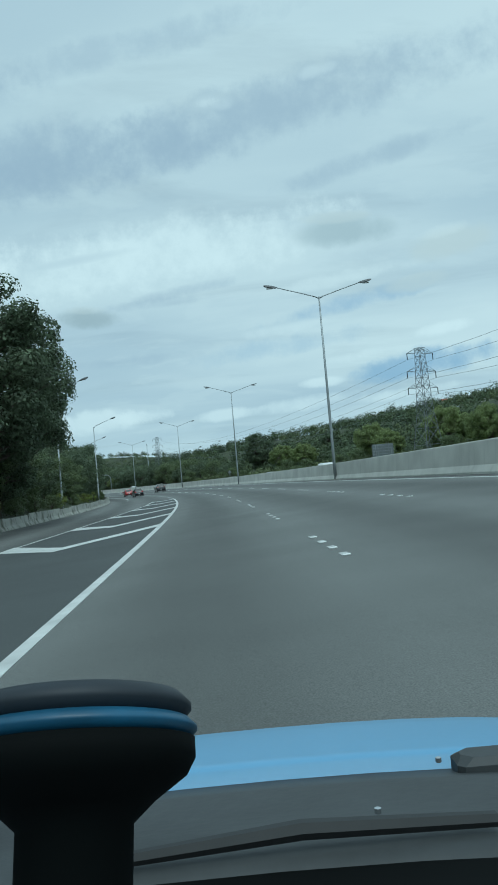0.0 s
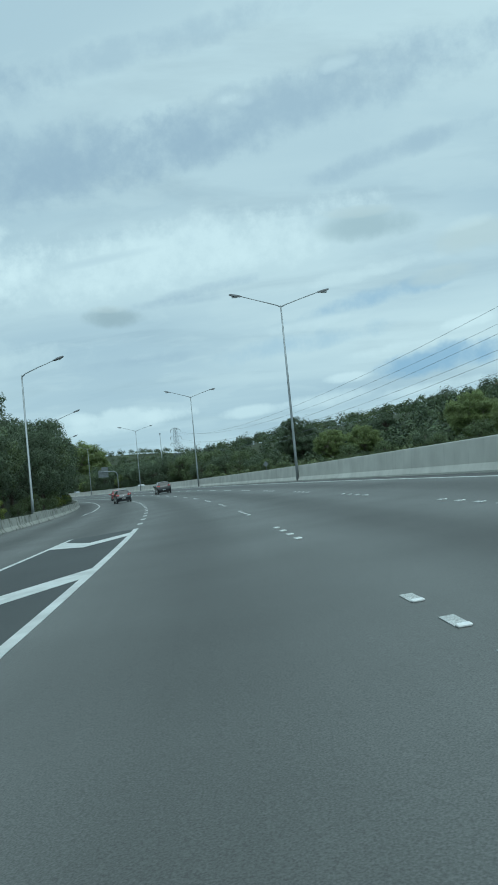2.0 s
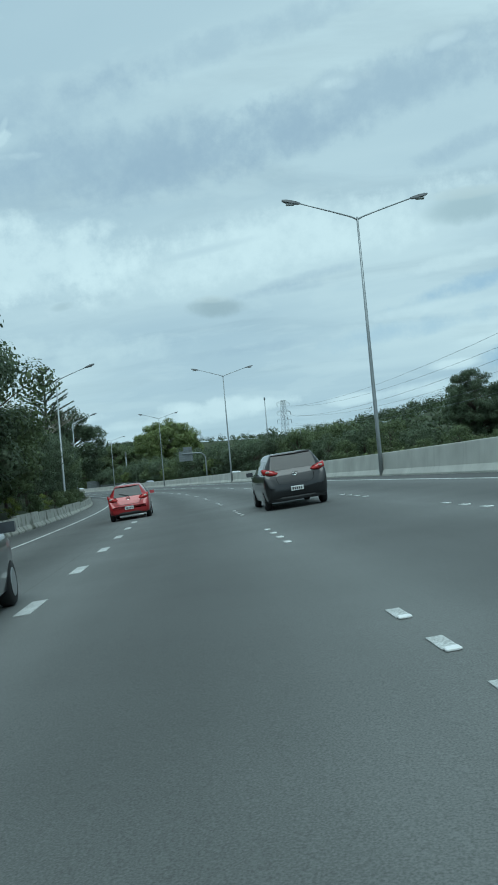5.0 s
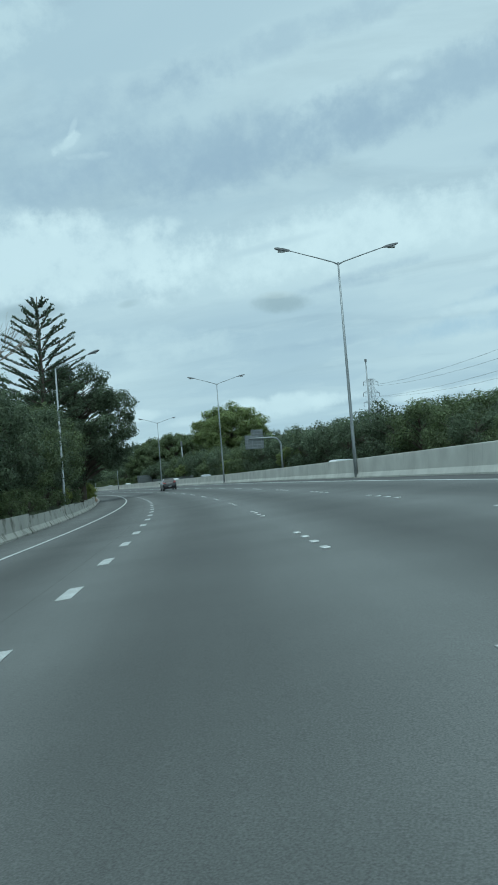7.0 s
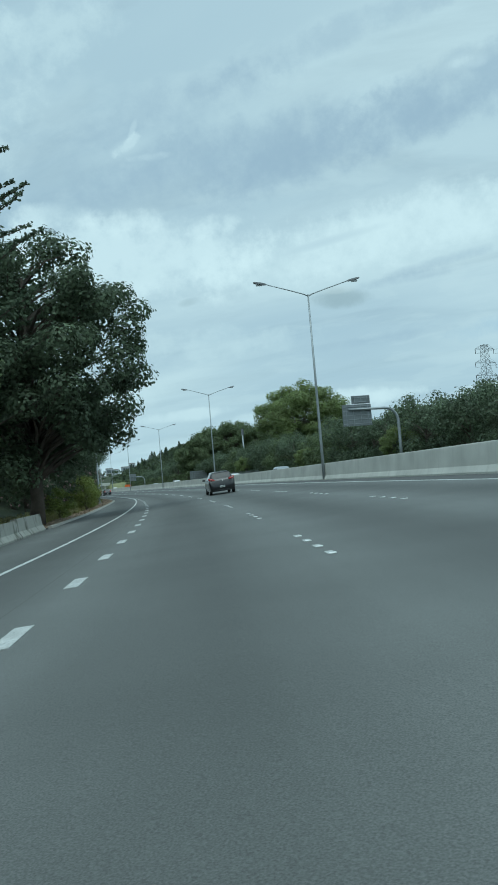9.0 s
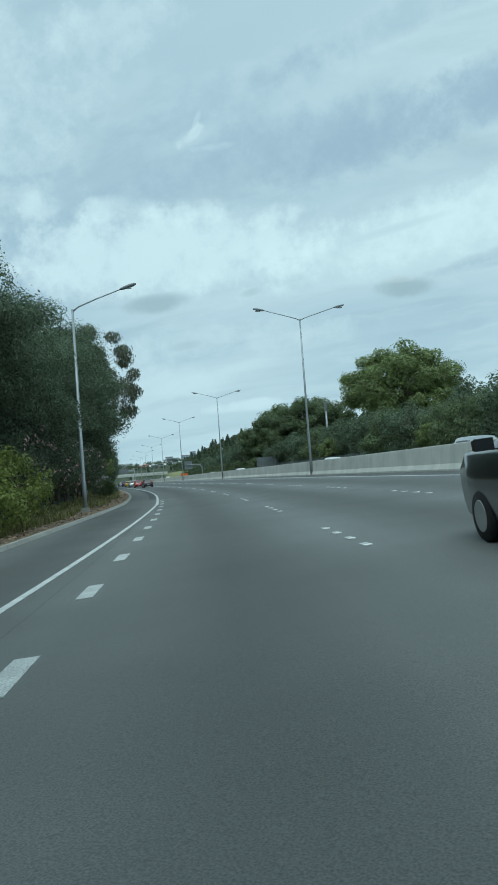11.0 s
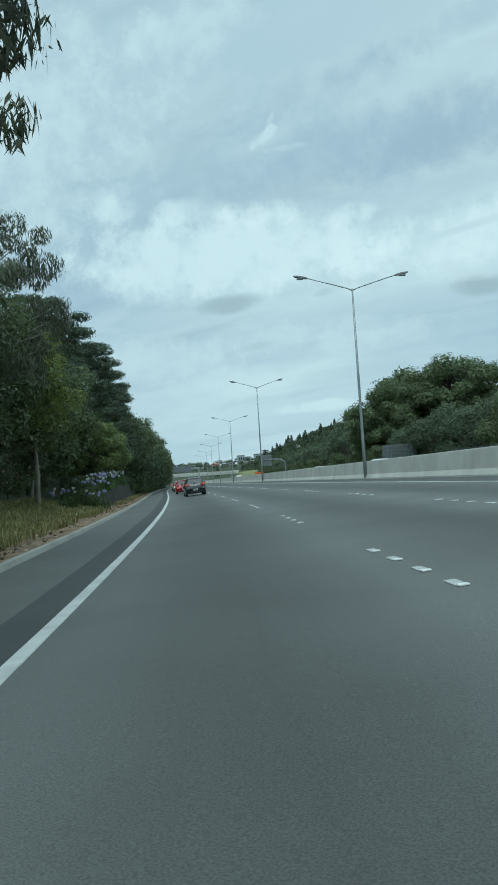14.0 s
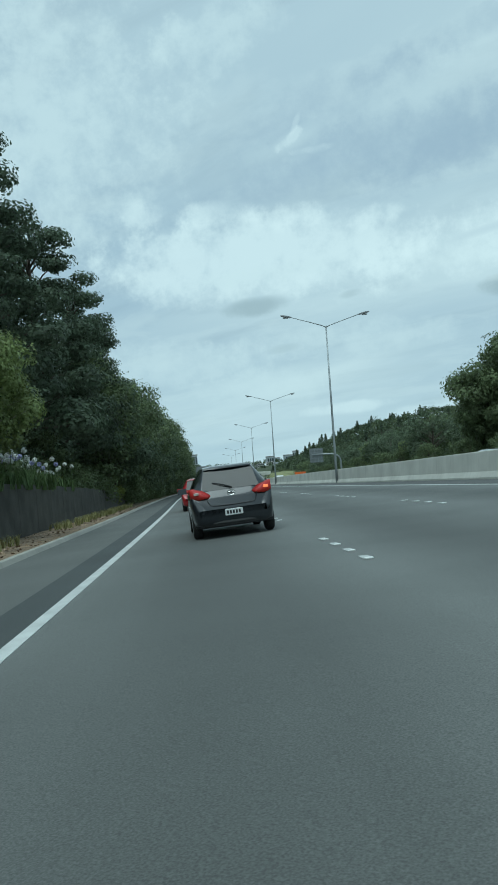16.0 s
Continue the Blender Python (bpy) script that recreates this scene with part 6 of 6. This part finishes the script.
for s, u in ((424.8, -7.9), (426.5, -8.2), (429, -9.2), (433, -9.4), (437, -9.0), (440, -9.6)):
    x, y, z = on_land(s, u)
    m = Matrix.Translation((x, y, z + 0.5)) @ Matrix.Rotation(s, 4, "Z")
    bush = copy_thing(bush, m) if bush else flax(m)

# litter of bark and leaves along the kerb
lp = []
for _ in range(5200):
    s = gr.uniform(284, 483)
    u = float(left_edge(s)) - gr.uniform(0.45, 2.6)
    p = on_land(s, u)
    lp.append((p[0], p[1], p[2] + 0.02))
nn = gr.normal(scale=0.35, size=(len(lp), 3)) + (0, 0, 1)
nn /= np.linalg.norm(nn, axis=1, keepdims=True)
V, F = leaf_blades(np.array(lp), nn, 0.11, gr)
tagged(new("bark_litter", mesh("bark_litter", V, F, leaf_mat("bark chips", (0.36, 0.26, 0.17), 0.5, 0.0))), "scattered bark chips and dead leaves by the kerb", "litter", "", "stuff")

# ---- the light blue car at the start of the drive, with its phone mount ----
P_SKY = Mat("light blue car paint", (0.16, 0.35, 0.55), rough=0.5, vary=0.05, scale=2, fine=90, bump=0, coat=0.15).m
M_COWL = Mat("grey cowl plastic", (0.05, 0.055, 0.058), rough=0.6, vary=0.2, scale=6, fine=50, bump=0.1).m
M_DASH = Mat("grey dashboard skin", (0.11, 0.12, 0.125), rough=0.75, vary=0.12, scale=8, fine=120, bump=0.3, dist=0.001).m
M_FRIT = Mat("black glass border", (0.004, 0.005, 0.005), rough=0.8, vary=0.1, bump=0, spec=0.08).m
M_CUP = Mat("clear grey suction cup", (0.018, 0.024, 0.032), rough=0.6, vary=0.15, scale=30, bump=0).m
M_RIMBLUE = Mat("blue-green cup rim", (0.025, 0.10, 0.18), rough=0.4, vary=0.4, scale=25, bump=0).m
EYE0 = Matrix.Translation((PATH[0][1], PATH[0][2], 0.018)) @ Matrix.Rotation(radians(PATH[0][4]), 4, "Z")
own = thing("hatchback", "light blue open-topped car with a grey dashboard", "car", at_pose=EYE0)


def across(rows, name, mat, label="", bow=0.0, width=0.72, parent=None):
    """A slab that runs across the car: rows of (y, z) round its section, bowed towards the middle."""
    sh, rings = Shape(), []
    for f in np.linspace(-1, 1, 13):
        rings.append([(f * width, y - bow * f * f, z - 0.05 * f ** 4) for y, z in rows])
    sh.loft(rings)
    return part(name, sh, mat, parent or own, label, True)


across([(1.03, 0.826), (1.10, 0.812), (1.25, 0.784), (1.40, 0.752), (1.50, 0.728), (1.56, 0.69), (1.56, 0.60), (1.03, 0.60)], "bonnet", P_SKY, "light blue bonnet", 0.10)
across([(1.57, 0.66), (1.70, 0.58), (1.78, 0.45), (1.76, 0.25), (1.57, 0.22)], "front_bumper", P_SKY, "", 0.16)
across([(0.69, 0.835), (0.72, 0.858), (0.80, 0.852), (0.86, 0.838), (0.93, 0.836), (1.02, 0.812), (1.02, 0.70), (0.69, 0.70)], "cowl", M_COWL, "grey plastic cowl under the windscreen", 0.10)
across([(0.60, 0.850), (0.685, 0.862), (0.685, 0.70), (0.60, 0.70)], "glass_border", M_FRIT, "", 0.10)
across([(0.20, 0.80), (0.24, 0.872), (0.40, 0.890), (0.54, 0.888), (0.595, 0.85), (0.595, 0.55), (0.30, 0.45)], "dashboard", M_DASH, "grey grained dashboard top", 0.08)
for x0, x1, y0, y1 in ((-0.16, 0.20, 0.715, 0.735), (0.24, 0.62, 0.745, 0.70)):
    part("wiper", Shape().tube([(x0, y0, 0.868), ((x0 + x1) / 2, (y0 + y1) / 2, 0.878), (x1, y1, 0.868)], [0.006, 0.009, 0.007], 6), M_TRIM, own)
for x, y in ((-0.08, 0.76), (0.10, 0.80), (0.19, 0.92), (0.34, 0.80)):
    part("clip", Shape().disc((x, y, 0.857), 0.0035, 0.005, "z", 10), M_CHROME, own)
part("washer_nozzle", Shape().box(0.22, 0.30, 0.95, 1.0, 0.81, 0.842, 0, 0.008), M_COWL, own)
for sx in (-1, 1):
    sh, rings = Shape(), []
    for y, zt, w in ((-2.25, 0.62, 0.66), (-2.1, 0.84, 0.74), (-1.2, 0.87, 0.80), (0.0, 0.86, 0.81), (0.9, 0.80, 0.80), (1.45, 0.68, 0.76), (1.60, 0.60, 0.70)):
        rings.append([(sx * w, y, 0.24), (sx * (w + 0.02), y, zt * 0.7), (sx * (w - 0.01), y, zt), (sx * (w - 0.09), y, zt), (sx * (w - 0.09), y, 0.24)])
    sh.loft(rings)
    part("body_side", sh, P_SKY, own, "", True)
    for y in (-1.55, 1.05):
        wheel = part("wheel", Shape().disc((sx * 0.70, y, 0.29), 0.29, 0.18, "x", 24, 0, 0.03), M_TYRE, own, "", True)
        part("rim", Shape().disc((sx * 0.785, y, 0.29), 0.18, 0.05, "x", 20, 0, 0.012), M_RIM, wheel)
part("floor_pan", Shape().box(-0.70, 0.70, -2.15, 1.55, 0.20, 0.26, 0, 0.01), M_TRIM, own)
part("tailgate", Shape().box(-0.66, 0.66, -2.28, -2.16, 0.26, 0.80, 0, 0.03), P_SKY, own)
for x in (-0.36, 0.36):
    seat = Shape().box(x - 0.24, x + 0.24, -0.75, -0.25, 0.26, 0.48, 0, 0.05).box(x - 0.23, x + 0.23, -0.88, -0.72, 0.42, 0.84, 0, 0.05)
    part("seat", seat, M_TRIM, own, "dark fabric front seat")

phone_mount = thing("phone_mount", "black phone mount with a blue-rimmed suction cup on the dashboard", "phone mount", at_pose=EYE0 @ Matrix.Translation((0.001, 0.30, 1.107)) @ Matrix.Rotation(radians(-25), 4, "X") @ Matrix.Translation((0, -0.30, -1.08)))
MX, MY = -0.074, 0.30
cup = part("suction_cup", Shape().disc((MX, MY, 1.088), 0.0435, 0.010, "z", 40, 0, 0.004), M_CUP, phone_mount, "translucent grey suction cup", True)
part("rim", Shape().disc((MX, MY, 1.080), 0.0455, 0.007, "z", 40, 0, 0.003), M_RIMBLUE, cup, "blue-green glossy rim", True)
base = Shape().loft([[(MX + r * math.cos(a), MY + r * math.sin(a), z) for a in np.linspace(0, math.tau, 32, endpoint=False)] for z, r in ((1.0765, 0.0445), (1.070, 0.0445), (1.064, 0.041), (1.056, 0.029), (1.049, 0.021), (0.96, 0.019), (0.86, 0.026))])
part("arm", base, M_FRIT, phone_mount, "black plastic arm", True)
